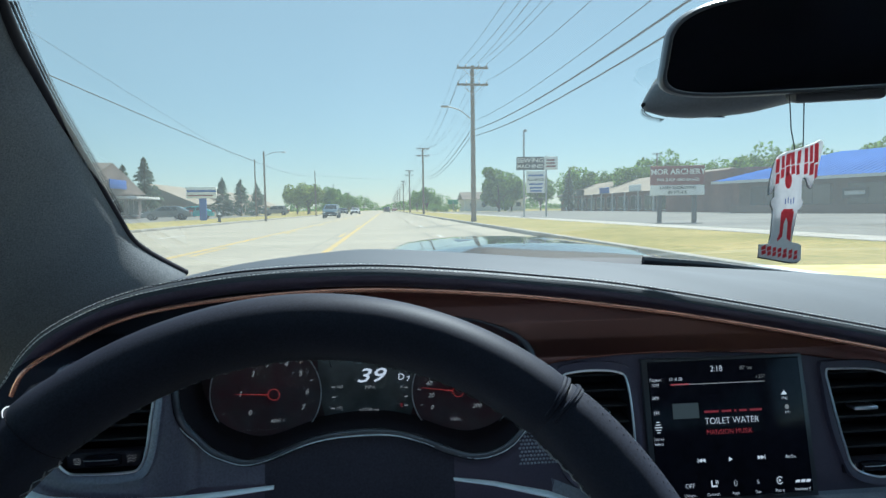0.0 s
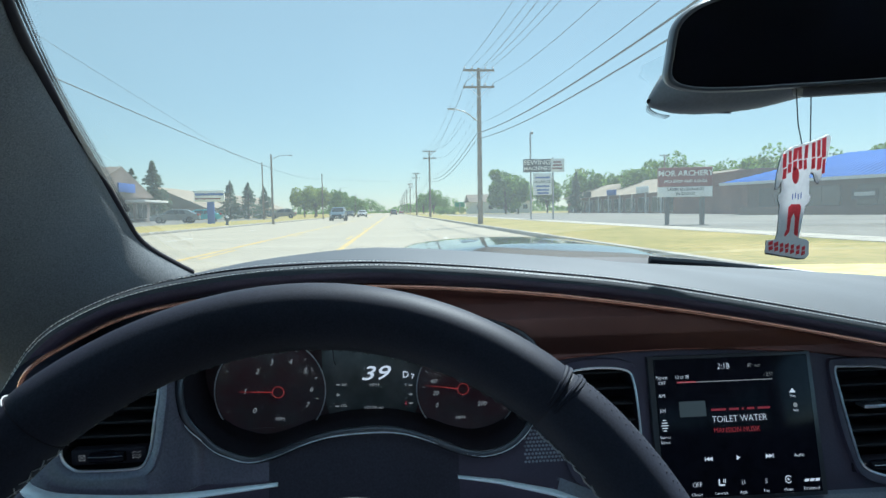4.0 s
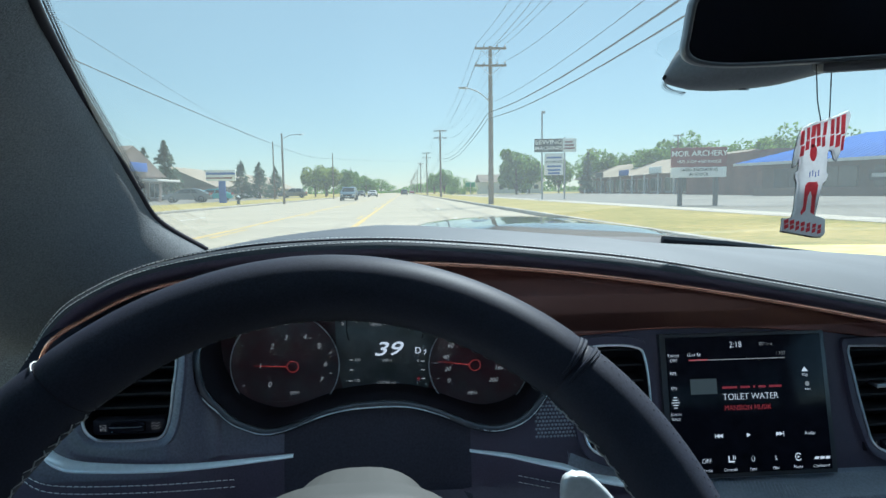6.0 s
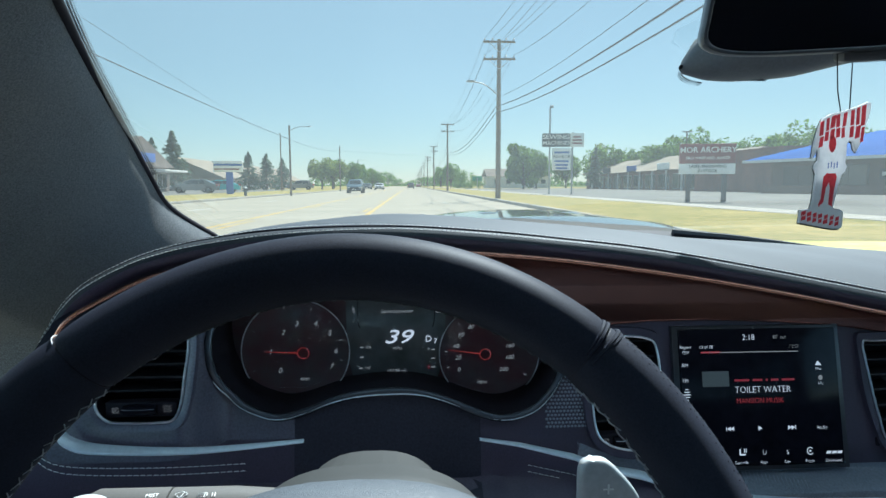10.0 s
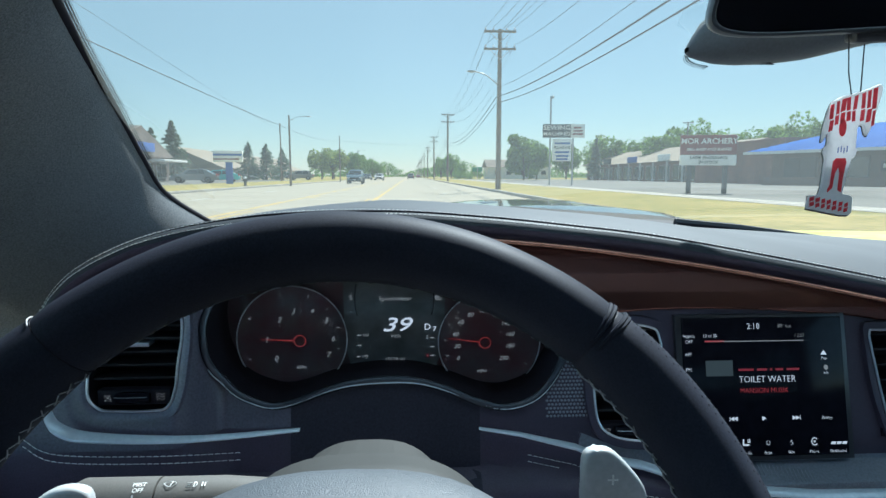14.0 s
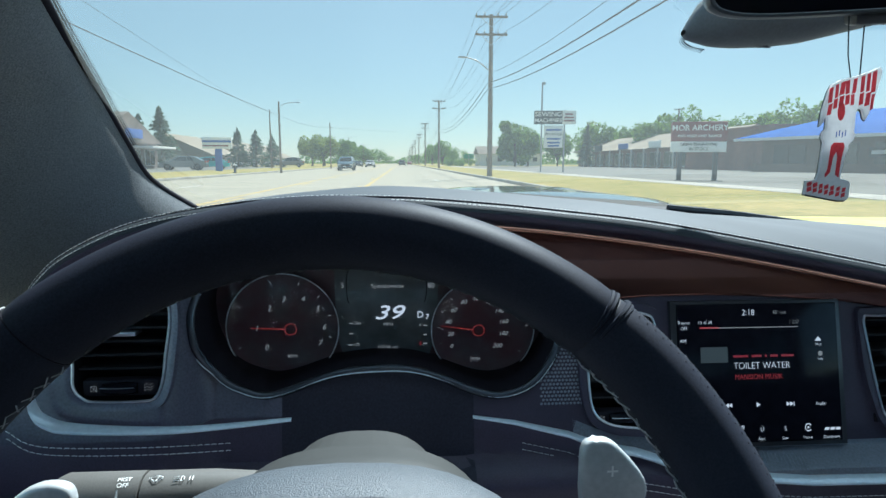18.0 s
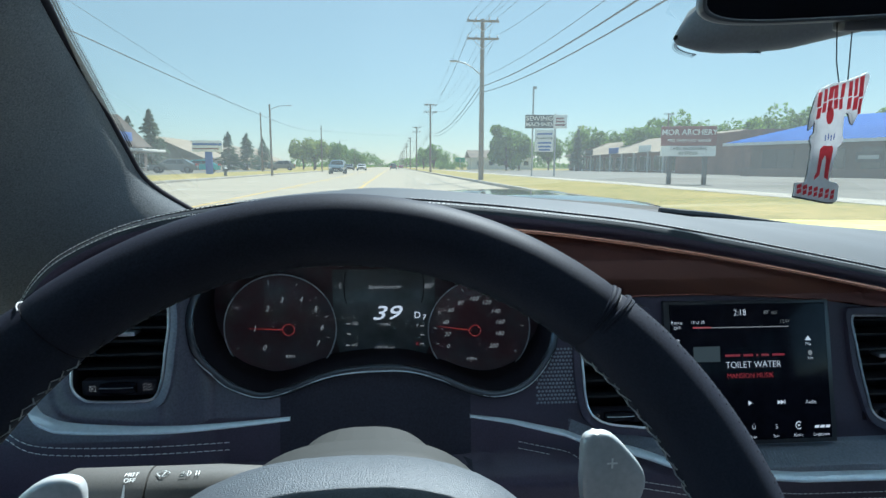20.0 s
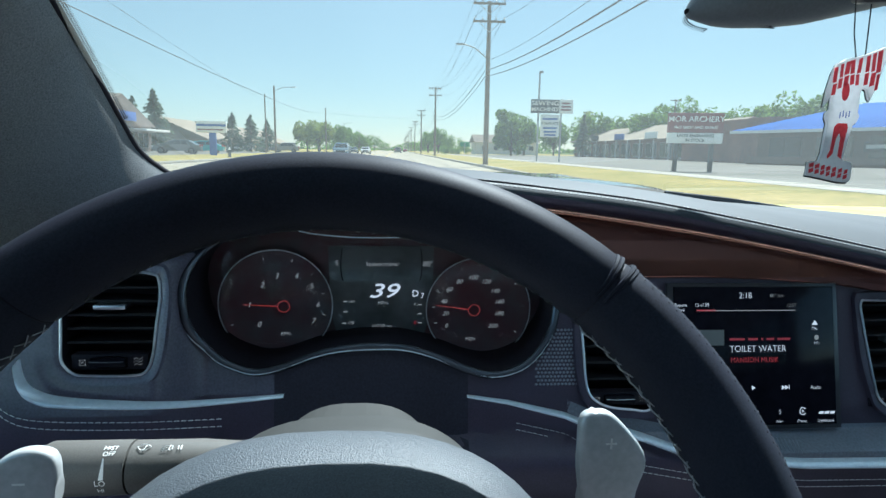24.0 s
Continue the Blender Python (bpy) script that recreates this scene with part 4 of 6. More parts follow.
glass_ = part("display", prism([(-0.0715, 0.0522), (0.0715, 0.0522), (0.0715, -0.0545), (-0.0715, -0.0545)], 0.0075, 0.0008), DISPLAY, sc, "glossy black display", at=S0)
G = lambda u, v: S0 @ pose(u, v, 0.0079)


def say(words, u, v, size, ink, align="CENTER", width=1.0, name="caption"):
    ob = text(name, words, size, G(u, v), ink, glass_, align, width=width, bold=-0.016 * size)
    ob.matrix_parent_inverse = S0.inverted()
    return ob


def mark(name, shapes, ink):
    ob = part(name, moved(merged(*shapes), S0 @ pose(0, 0, 0.0079)), ink, glass_, smooth=False)
    ob.matrix_parent_inverse = S0.inverted()
    return ob


def rect(u, v, w, h):
    return [(u - w / 2, v - h / 2, 0), (u + w / 2, v - h / 2, 0), (u + w / 2, v + h / 2, 0), (u - w / 2, v + h / 2, 0)], [(0, 1, 2, 3)]


def tri_(u, v, s, way=1):
    return [(u - way * s / 2, v - s / 2, 0), (u + way * s / 2, v, 0), (u - way * s / 2, v + s / 2, 0)], [(0, 1, 2)]


say("2:18", -0.0084, 0.0451, 0.0068, WHITE_INK, "CENTER")
say("80° out", 0.0198, 0.0451, 0.004, GREY_INK, "CENTER")
say("Repeat", -0.066, 0.038, 0.0038, WHITE_INK, "CENTER")
say("OFF", -0.0659, 0.0337, 0.0038, WHITE_INK, "CENTER")
say("13 of 38", -0.0538, 0.038, 0.0038, WHITE_INK, "LEFT")
say("/ 2:57", 0.0328, 0.0375, 0.0038, GREY_INK, "CENTER")
mark("progress_bar", [rect(-0.0080, 0.0337, 0.0882, 0.0007)], GREY_INK)
mark("progress", [rect(-0.0436, 0.0339, 0.017, 0.0012)], RED_INK)
say("AM", -0.0673, 0.0238, 0.0042, WHITE_INK, "CENTER")
say("FM", -0.0673, 0.012, 0.0042, WHITE_INK, "CENTER")
mark("source_icon", [rect(-0.0667, 0.0012 + k * 0.002, w, 0.0007) for k, w in ((0, 0.007), (1, 0.005), (-1, 0.005), (2, 0.003), (-2, 0.003))], WHITE_INK)
say("Source", -0.0669, -0.0078, 0.0035, WHITE_INK, "CENTER")
say("Select", -0.0673, -0.0116, 0.0035, WHITE_INK, "CENTER")
mark("cover_art", [rect(-0.0403, 0.013, 0.024, 0.012)], glow("dim cover picture", (0.4, 0.5, 0.55), 0.02))
mark("artist_line", [rect(x, 0.0116, w, 0.0017) for x, w in ((-0.0168, 0.0135), (-0.0026, 0.0088), (0.0056, 0.0018), (0.0129, 0.0068), (0.0251, 0.0115))], glow("dim red display light", (1.0, 0.06, 0.12), 0.045))
say("TOILET WATER", -0.0237, 0.004, 0.0073, WHITE_INK, "LEFT")
say("MANSION MUSIK", -0.023, -0.0045, 0.0056, RED_INK, "LEFT")
say("Audio", 0.0529, -0.0262, 0.004, WHITE_INK, "CENTER")
mark("back_icon", [tri_(-0.0312, -0.0257, 0.0034, -1), tri_(-0.0282, -0.0257, 0.0034, -1), rect(-0.0333, -0.0257, 0.0006, 0.0034)], WHITE_INK)
mark("play_icon", [tri_(-0.003, -0.0257, 0.0036)], WHITE_INK)
mark("forward_icon", [tri_(0.0237, -0.0257, 0.0034), tri_(0.0267, -0.0257, 0.0034), rect(0.0288, -0.0257, 0.0006, 0.0034)], WHITE_INK)
mark("map_icon", [([(0.0535-0.003, 0.0238-0.0015, 0), (0.0535+0.003, 0.0238-0.0015, 0), (0.0535, 0.0238+0.0022, 0)], [(0, 1, 2)])], WHITE_INK)
say("Map", 0.0535, 0.0196, 0.0032, WHITE_INK, "CENTER")
mark("info_icon", [([(0.0548 + 0.002 * math.cos(w), 0.0125 + 0.002 * math.sin(w), 0) for w in np.linspace(0, 6.0, 12)], [tuple(range(12))])], GREY_INK)
say("Info", 0.0548, 0.0083, 0.0032, WHITE_INK, "CENTER")
say("Climate", -0.0432, -0.0517, 0.0033, WHITE_INK, "CENTER")
say("OFF", -0.0425, -0.0446, 0.005, WHITE_INK, "CENTER")
say("Controls", -0.0218, -0.0517, 0.0033, WHITE_INK, "CENTER")
say("Apps", -0.0015, -0.0517, 0.0033, WHITE_INK, "CENTER")
say("Ü", -0.0008, -0.0446, 0.005, WHITE_INK, "CENTER")
say("Nav", 0.0193, -0.0517, 0.0033, WHITE_INK, "CENTER")
say("S", 0.02, -0.0446, 0.005, WHITE_INK, "CENTER")
say("Phone", 0.0396, -0.0517, 0.0033, WHITE_INK, "CENTER")
say("Dashboard", 0.0609, -0.0517, 0.0033, WHITE_INK, "CENTER")
mark("seat_icon", [rect(-0.0226, -0.0436, 0.0012, 0.005), rect(-0.0201, -0.0456, 0.005, 0.0012), rect(-0.0186, -0.0426, 0.0007, 0.003), rect(-0.0171, -0.0426, 0.0007, 0.003)], WHITE_INK)
mark("ring_icon", [([(0.0404 + r * math.cos(w), -0.0441 + r * math.sin(w), 0) for w in np.linspace(0.6, 5.7, 14) for r in (0.0024, 0.0031)], [(2 * i, 2 * i + 1, 2 * i + 3, 2 * i + 2) for i in range(13)]), tri_(0.0404+0.0003, -0.0441, 0.0022)], WHITE_INK)
mark("badge_icon", [([(0.0546 + k * 0.005, -0.0465, 0), (0.0586 + k * 0.005, -0.0465, 0), (0.0596 + k * 0.005, -0.0445, 0), (0.0556 + k * 0.005, -0.0445, 0)], [(0, 1, 2, 3)]) for k in range(3)], WHITE_INK)

# ---- steering wheel ----
wheel = thing("steering_wheel", "black leather steering wheel with stitched rim and grey shift paddles", "steering wheel")
TILT = 27.3
WC = pose(-0.0231, 0.1755, 0.7855, 90 - TILT)
R0, RA, RB = 0.1487, 0.0134, 0.0185


def rim_point(w, u, grow=0.0):
    # w round the wheel, u round the grip
    a, b = RA + grow, RB + grow
    r = R0 + a * math.cos(u)
    return WC @ Vector((r * math.cos(w), r * math.sin(w), b * math.sin(u)))


def rim_piece(w0, w1, n=70, grow=0.0, m=28):
    rings = []
    for i in range(n + 1):
        w = w0 + (w1 - w0) * i / n
        e = min(i, n - i)
        g = grow - (0.0009, 0.0004, 0.0002, 0.0001)[e] if e < 4 else grow
        rings.append([tuple(rim_point(w, 2 * math.pi * k / m, g)) for k in range(m)])
    return loft(rings, True)


SEAM_R, SEAM_L = radians(48), radians(132)
part("rim_top", rim_piece(SEAM_R, SEAM_L, 110), RIM, wheel, "smooth black leather upper rim")
part("crease", tube([rim_point(SEAM_L, u, -0.0014) for u in np.linspace(0, 2 * math.pi, 30)[:-1]], 0.0008, 5, True), BLACK, wheel)
part("rim_grip", rim_piece(SEAM_L, SEAM_R + 2 * math.pi, 160, 0.0004), RIM, wheel, "perforated black leather lower rim")
SEAM_L_POINTS = [rim_point(SEAM_L, u, 0.0) for u in np.linspace(-0.7, 1.2, 16)]
part("seam", tube(SEAM_L_POINTS[5:], 0.0003, 5), THREAD_DARK, wheel, "grey seam thread")
part("seam", tube([rim_point(SEAM_R, u, -0.0014) for u in np.linspace(0, 2 * math.pi, 30)[:-1]], 0.0008, 5, True), BLACK, wheel)
for dw, gr in ((-0.022, 0.0005), (-0.014, 0.0009), (0.010, 0.0007), (0.019, 0.0004)):
    part("wrinkle", tube([rim_point(SEAM_R + dw * (1 + 0.25 * math.sin(2.3 * u)), u, gr - 0.0008) for u in np.linspace(-0.9, 2.2, 22)], [0.0003 + 0.0007 * math.sin(math.pi * q / 21) for q in range(22)], 6), RIM, wheel, "leather fold at the seam")
XST = mesh("cross_stitch", *merged(tube([(-0.0026, -0.0030, 0), (0, 0, 0.0007), (0.0012, 0.0030, 0)], 0.0003, 4), tube([(-0.0010, 0.0032, 0), (0.0002, 0, 0.0004), (0.0024, -0.0026, 0)], 0.00022, 4)), THREAD_DARK)
XST_TOP = mesh("cross_stitch", *tube([(-0.0016, -0.0018, 0), (0, 0, 0.0003), (0.0016, 0.0018, 0)], 0.00022, 4), COLUMN)
XST_SIDE = mesh("cross_stitch", *merged(tube([(-0.0044, -0.0034, 0), (0, 0, 0.0008), (0.0014, 0.0034, 0)], 0.00030, 4), tube([(-0.0012, 0.0034, 0), (0.0006, 0, 0.0005), (0.0040, -0.0030, 0)], 0.00022, 4)), THREAD_DARK)
random.seed(4)
for i in range(92):
    w = radians(-20 + i * 2.43)
    on_top = SEAM_R < w < SEAM_L
    u = radians(192 + random.uniform(-3, 3))
    q, q2 = rim_point(w, u, 0.0002), rim_point(w + 0.01, u, 0.0002)
    nrm = (rim_point(w, u, 0.01) - q).normalized()
    d = (q2 - q).normalized()
    m = Matrix((d, nrm.cross(d), nrm)).transposed().to_4x4() @ pose(0, 0, 0, 0, 0, random.uniform(-14, 14))
    m.translation = q
    part("cross_stitch", XST_TOP if on_top else XST_SIDE if w < SEAM_R else XST, THREAD_DARK, wheel, at=m)
PERF = mesh("perforation", *lathe([(0, 0.0001), (0.0003, 0.0001), (0.0004, 0)], 6), BLACK)
for i in range(60):
    for j in range(3):
        w = radians(46.5 - i * 1.3 - 0.65 * (j % 2))
        u = radians(38 + j * 9)
        q = rim_point(w, u, 0.0005)
        nrm = (rim_point(w, u, 0.01) - q).normalized()
        m = nrm.to_track_quat("Z", "Y").to_matrix().to_4x4()
        m.translation = q
        part("perforation", PERF, BLACK, wheel, at=m)
# hub pad: a domed shield
HUB = pose(-0.021, 0.210, 0.751, 65)
ringsH = []
for i in range(15):
    s = i / 14
    k = math.cos(s * math.pi / 2) ** 0.42 if i < 14 else 0.0
    ringsH.append([tuple(HUB @ Vector((0.094 * k * math.copysign(abs(math.cos(w)) ** 0.8, math.cos(w)), 0.080 * k * math.copysign(abs(math.sin(w)) ** 0.85, math.sin(w)), 0.050 * math.sin(s * math.pi / 2)))) for w in np.linspace(0, 2 * math.pi, 49)[:-1]])
part("airbag_cover", loft(ringsH, True), AIRBAG, wheel, "grained charcoal airbag cover")
for s_ in (-1, 1):
    part("spoke", tube([WC @ Vector((s_ * 0.07, -0.02, -0.005)), WC @ Vector((s_ * 0.11, -0.03, -0.006)), WC @ Vector((s_ * 0.148, -0.04, 0.0))], [0.024, 0.02, 0.018], 12, False, 0.6), SATIN, wheel)


def paddle(outline, y, sign):
    m = pose(0, y, 0, 90)
    pts = [tuple(q) for q in spline(outline, 36, True)]
    p = part("shift_paddle", prism(pts, 0.007, 0.0022, 3), PADDLE, wheel, "brushed grey metal shift paddle", at=m)
    p.matrix_parent_inverse = Matrix.Identity(4)
    cx, cz = sum(q[0] for q in pts) / 36, max(q[1] for q in pts) - 0.014
    shapes = [rect(cx, cz, 0.005, 0.0009)] + ([rect(cx, cz, 0.0009, 0.005)] if sign > 0 else [])
    s = part("symbol", moved(merged(*shapes), pose(0, y - 0.0074, 0, 90)), SIGN_WHITE, p, smooth=False)
    s.matrix_parent_inverse = m.inverted()


paddle([(0.083, 0.818), (0.090, 0.823), (0.099, 0.820), (0.113, 0.802), (0.110, 0.785), (0.106, 0.765), (0.087, 0.765), (0.084, 0.79)], 0.262, 1)
paddle([(-0.163, 0.800), (-0.151, 0.810), (-0.139, 0.811), (-0.134, 0.805), (-0.136, 0.785), (-0.139, 0.765), (-0.160, 0.765), (-0.166, 0.785)], 0.262, -1)

# ---- steering column and stalk ----
column = thing("steering_column", "grey plastic steering column shroud behind the wheel", "steering column")
rc = []
for y, top, w in ((0.235, 0.802, 0.082), (0.25, 0.812, 0.078), (0.285, 0.810, 0.066), (0.291, 0.803, 0.055), (0.330, 0.796, 0.047), (0.340, 0.785, 0.044), (0.342, 0.70, 0.040)):
    rc.append([(-0.0185 + w * math.copysign(abs(math.cos(a)) ** 0.75, math.cos(a)), y, top - 0.05 + 0.05 * math.sin(a)) for a in np.linspace(-0.9, math.pi + 0.9, 40)])
part("shroud", loft(rc), COLUMN, column)
stalk = thing("wiper_stalk", "grey plastic wiper and light stalk with white symbols", "control stalk")
SM = pose(-0.166, 0.30, 0.7785, 0, 90, 0)
part("sleeve", moved(lathe([(0, 0), (0.011, 0.0), (0.0130, 0.004), (0.0128, 0.042), (0, 0.042)], 28), SM), STALK, stalk)
part("handle", moved(lathe([(0, 0.043), (0.0126, 0.043), (0.0125, 0.075), (0.009, 0.12), (0, 0.12)], 28), SM), STALK, stalk)


def on_stalk(x, a):
    r = 0.0132
    return pose(x, 0.30 - r * math.cos(radians(a)), 0.7785 + r * math.sin(radians(a)), 90 - a)


text("label_text", "MIST", 0.0032, on_stalk(-0.1315, 70), SIGN_WHITE, stalk)
text("label_text", "OFF", 0.0032, on_stalk(-0.1315, 56), SIGN_WHITE, stalk)
text("label_text", "HI", 0.0034, on_stalk(-0.134, -22), SIGN_WHITE, stalk)
text("label_text", "LO", 0.0040, on_stalk(-0.134, -4), SIGN_WHITE, stalk)
part("scale_mark", moved(([(-0.0011, -0.0048, 0), (0.0011, -0.0048, 0), (0.0003, 0.0048, 0), (-0.0003, 0.0048, 0)], [(0, 1, 2, 3)]), on_stalk(-0.1325, 26) @ pose(0, 0, 0.0012)), SIGN_WHITE, stalk, smooth=False)
fan = [(0.0042 * math.cos(a), 0.0042 * math.sin(a) - 0.002, 0) for a in np.linspace(0.7, 2.44, 8)]
part("wash_symbol", moved(merged(tube(fan, 0.0002, 4), tube([fan[0], (0.0008, -0.0012, 0), (-0.0008, -0.0012, 0), fan[-1]], 0.0002, 4), tube([(0, -0.001, 0), (0.0012, 0.0021, 0)], 0.0002, 4)), on_stalk(-0.1165, 68)), SIGN_WHITE, stalk)
lamp_ring = [(0.0014 * math.cos(a), 0.0015 * math.sin(a), 0) for a in np.linspace(-1.57, 1.57, 8)]
part("lamp_symbol", moved(merged(tube(lamp_ring, 0.0002, 4, True), *[tube([(-0.0009, z, 0), (-0.0036, z - 0.0003, 0)], 0.00018, 4) for z in (-0.0012, 0.0, 0.0012)]), on_stalk(-0.1045, 68)), SIGN_WHITE, stalk)
part("level_symbol", moved(merged(*[tube([(x, -0.0012, 0), (x, 0.0012, 0)], 0.00025, 4) for x in (0.0, 0.0014)]), on_stalk(-0.1005, 68)), SIGN_WHITE, stalk)

# ---- mirror and its camera housing ----
mirror = thing("rear_view_mirror", "black-framed rear-view mirror reflecting the dark cabin", "mirror")
MM = face_at(0.338, 0.40, 1.080) @ pose(0, 0, 0, 12, -15, 1)
ol = []
for a in np.linspace(0, 2 * math.pi, 73)[:-1]:
    c, s = math.cos(a), math.sin(a)
    ol.append((0.122 * math.copysign(abs(c) ** 0.42, c) + 0.016 * s, 0.037 * math.copysign(abs(s) ** 0.5, s)))
part("glass", ([(x * 0.965, y * 0.90, 0.0032) for x, y in ol], [tuple(range(72))]), MIRROR, mirror, "mirror glass", smooth=False, at=MM)
part("frame", loft([[(x * k, y * l, z) for x, y in ol] for k, l, z in ((0.962, 0.892, 0.003), (0.972, 0.915, 0.0046), (0.988, 0.96, 0.0046), (1.0, 1.0, 0.001), (1.0, 1.0, -0.010), (0.9, 0.85, -0.022), (0.5, 0.5, -0.028), (0.0, 0.0, -0.028))], True), FRAME_D, mirror, "black frame", at=MM)
part("stem", tube([MM @ Vector((0.01, 0.005, -0.02)), MM @ Vector((0.01, 0.03, -0.05)), (0.335, 0.47, 1.115)], 0.012, 12), BLACK, mirror)
part("base_block", box(-0.028, 0.035, -0.044, -0.030, -0.02, 0.002, 0.004), FRAME_D, mirror, at=MM)
cover = thing("sensor_cover", "smooth dark grey sensor cover on the windscreen behind the mirror", "sensor cover")
rcv = []
for i in range(29):
    x = 0.226 + (0.45 - 0.226) * (i / 28) ** 1.3
    low = float(np.interp(x, (0.226, 0.229, 0.2388, 0.25, 0.2685, 0.2952, 0.3238, 0.3594, 0.45), (1.0440, 1.0405, 1.0380, 1.0360, 1.0351, 1.0362, 1.0396, 1.048, 1.07)))
    top = float(np.interp(x, (0.226, 0.229, 0.239, 0.26, 0.30, 0.45), (1.0480, 1.054, 1.070, 1.081, 1.086, 1.090)))
    deep = 0.05 * min(1.0, 0.15 + (x - 0.226) / 0.04)
    rcv.append([((x + 0.002) * 1.1, 0.535 + 0.6 * deep * math.cos(a), EYE[2] + 1.1 * ((low + top) / 2 - EYE[2]) + 1.1 * (top - low) / 2 * math.copysign(abs(math.sin(a)) ** 0.7, math.sin(a))) for a in np.linspace(0, 2 * math.pi, 33)[:-1]])
part("shell", loft(rcv, True), COVER, cover)
for k in range(3):
    part("vent_slot", tube([(0.303 + 0.004 * k, 0.531 + 0.004 * k, 1.0453), (0.326 + 0.004 * k, 0.531 + 0.004 * k, 1.0453)], 0.0005, 5), BLACK, cover)
dots = []
for row_ in range(3):
    for q in spline([(0.288, 0.545, 1.083), (0.274, 0.545, 1.075), (0.262, 0.545, 1.061), (0.2575, 0.545, 1.052), (0.264, 0.545, 1.0470), (0.276, 0.545, 1.0445)], 34):
        c_ = np.array((0.323, 0.545, 1.085))
        d_ = (np.array(q) - c_) / np.linalg.norm(np.array(q) - c_)
        dots.append(moved(lathe([(0, 0.0003), (0.0009 - 0.0002 * row_, 0.0002), (0.0009 - 0.0002 * row_, 0)], 6), Matrix.Translation(Vector(np.array(q) + d_ * (0.0012 + 0.0019 * row_))) @ pose(0, 0, 0, 60)))
part("dot_band", merged(*dots), TAG_EDGE, cover, "fading rows of black printed dots")

# ---- hanging card ----
tag = thing("air_freshener", "white and red cut-out card air freshener hanging from the mirror", "air freshener")
TG = face_at(0.3145, 0.42, 0.9626)
shape = [(-0.0100, 0.0350), (-0.0035, 0.0386), (0.0039, 0.0402), (0.0109, 0.0422), (0.0174, 0.0446), (0.0239, 0.0474), (0.0260, 0.0455), (0.0252, 0.0394), (0.0221, 0.0273), (0.0191, 0.0161), (0.0169, 0.0113), (0.0156, 0.0129), (0.0139, 0.0185), (0.0109, 0.0197),
         (0.0095, 0.0169), (0.0095, 0.0032), (0.0108, 0.0008), (0.0095, -0.0032), (0.0069, -0.0056), (0.0052, -0.0129), (0.0035, -0.0217), (0.0022, -0.0298), (0.0087, -0.0314), (0.0104, -0.0330), (0.0104, -0.0434), (0.0082, -0.0454), (0.0026, -0.0454), (-0.0234, -0.0406),
         (-0.0226, -0.0314), (-0.0152, -0.0310), (-0.0135, -0.0249), (-0.0126, -0.0129), (-0.0122, -0.0048), (-0.0139, -0.0008), (-0.0135, 0.0024), (-0.0113, 0.0048), (-0.0113, 0.0129), (-0.0122, 0.0145), (-0.0139, 0.0100), (-0.0161, 0.0068), (-0.0152, 0.0173), (-0.0126, 0.0289)]
part("card", prism(shape, 0.0026, 0.0004, 1), TAG_WHITE, tag, at=TG)
part("card_edge", tube([(x + 0.0007, y - 0.0004, -0.0004) for x, y in shape], 0.0008, 5, True), TAG_EDGE, tag, "dark card edge", at=TG)


def red(name, outlines):
    shapes = [([(x, y, 0) for x, y in o], [tuple(range(len(o)))]) for o in outlines]
    return part(name, moved(merged(*shapes), TG @ pose(0, 0, 0.003)), TAG_RED, tag, smooth=False)


def stroke(x, y0, y1, w, lean=0.0):
    return [(x - w / 2, y0), (x + w / 2, y0 + w * 0.35), (x + w / 2 + lean, y1 + w * 0.35), (x - w / 2 + lean, y1)]


# the arched line of tall tapering marks, then the lower line
TOPS = [(-0.0110, 0.0140, 0.0330), (-0.0068, 0.0185, 0.0354), (-0.0026, 0.0205, 0.0370), (0.0016, 0.0212, 0.0380), (0.0058, 0.0210, 0.0394), (0.0117, 0.0212, 0.0412), (0.0158, 0.0205, 0.0430), (0.0200, 0.0180, 0.0446)]
mk = random.Random(11)
red("lettering", [stroke(x + mk.uniform(-0.0004, 0.0004), y0 + (y1 - y0) * a, y0 + (y1 - y0) * b - 0.0004, mk.uniform(0.0022, 0.0036), mk.uniform(-0.0004, 0.0008)) for x, y0, y1 in TOPS for a, b in ((0.0, 0.42), (0.44, 1.0))])
LOWS = [(-0.0205 + k * 0.0043, -0.0392 - k * 0.0007, -0.0330 - k * 0.0004) for k in range(7)]
red("lettering", [stroke(x + mk.uniform(-0.0002, 0.0002), y0 + a, y0 + b, mk.uniform(0.0026, 0.0036), mk.uniform(-0.0003, 0.0003)) for x, y0, y1 in LOWS for a, b in ((0.0, 0.0030), (0.0036, 0.0066))])
oval = [(-0.0020 + 0.0028 * math.cos(a), 0.0170 + 0.0062 * math.sin(a)) for a in np.linspace(0, 2 * math.pi, 21)[:-1]]
red("printed_mark", [oval, [(-0.0072, -0.0068), (-0.0050, -0.0044), (0.0020, -0.0044), (0.0030, -0.0070), (0.0014, -0.0180), (0.0008, -0.0290), (-0.0022, -0.0270), (-0.0018, -0.0150), (-0.0028, -0.0110), (-0.0048, -0.0150), (-0.0060, -0.0255), (-0.0095, -0.0290), (-0.0100, -0.0270), (-0.0082, -0.0230), (-0.0076, -0.0130)]])
part("printed_mark", moved(merged(*[([(x, y, 0) for x, y in stroke(-0.004 + k * 0.0022, -0.0010 + 0.0008 * (k % 2), 0.0030 + 0.0010 * (k % 2), 0.0008)], [(0, 1, 2, 3)]) for k in range(4)]), TG @ pose(0, 0, 0.003)), SIGN_BLUE, tag, "faint blue print", smooth=False)
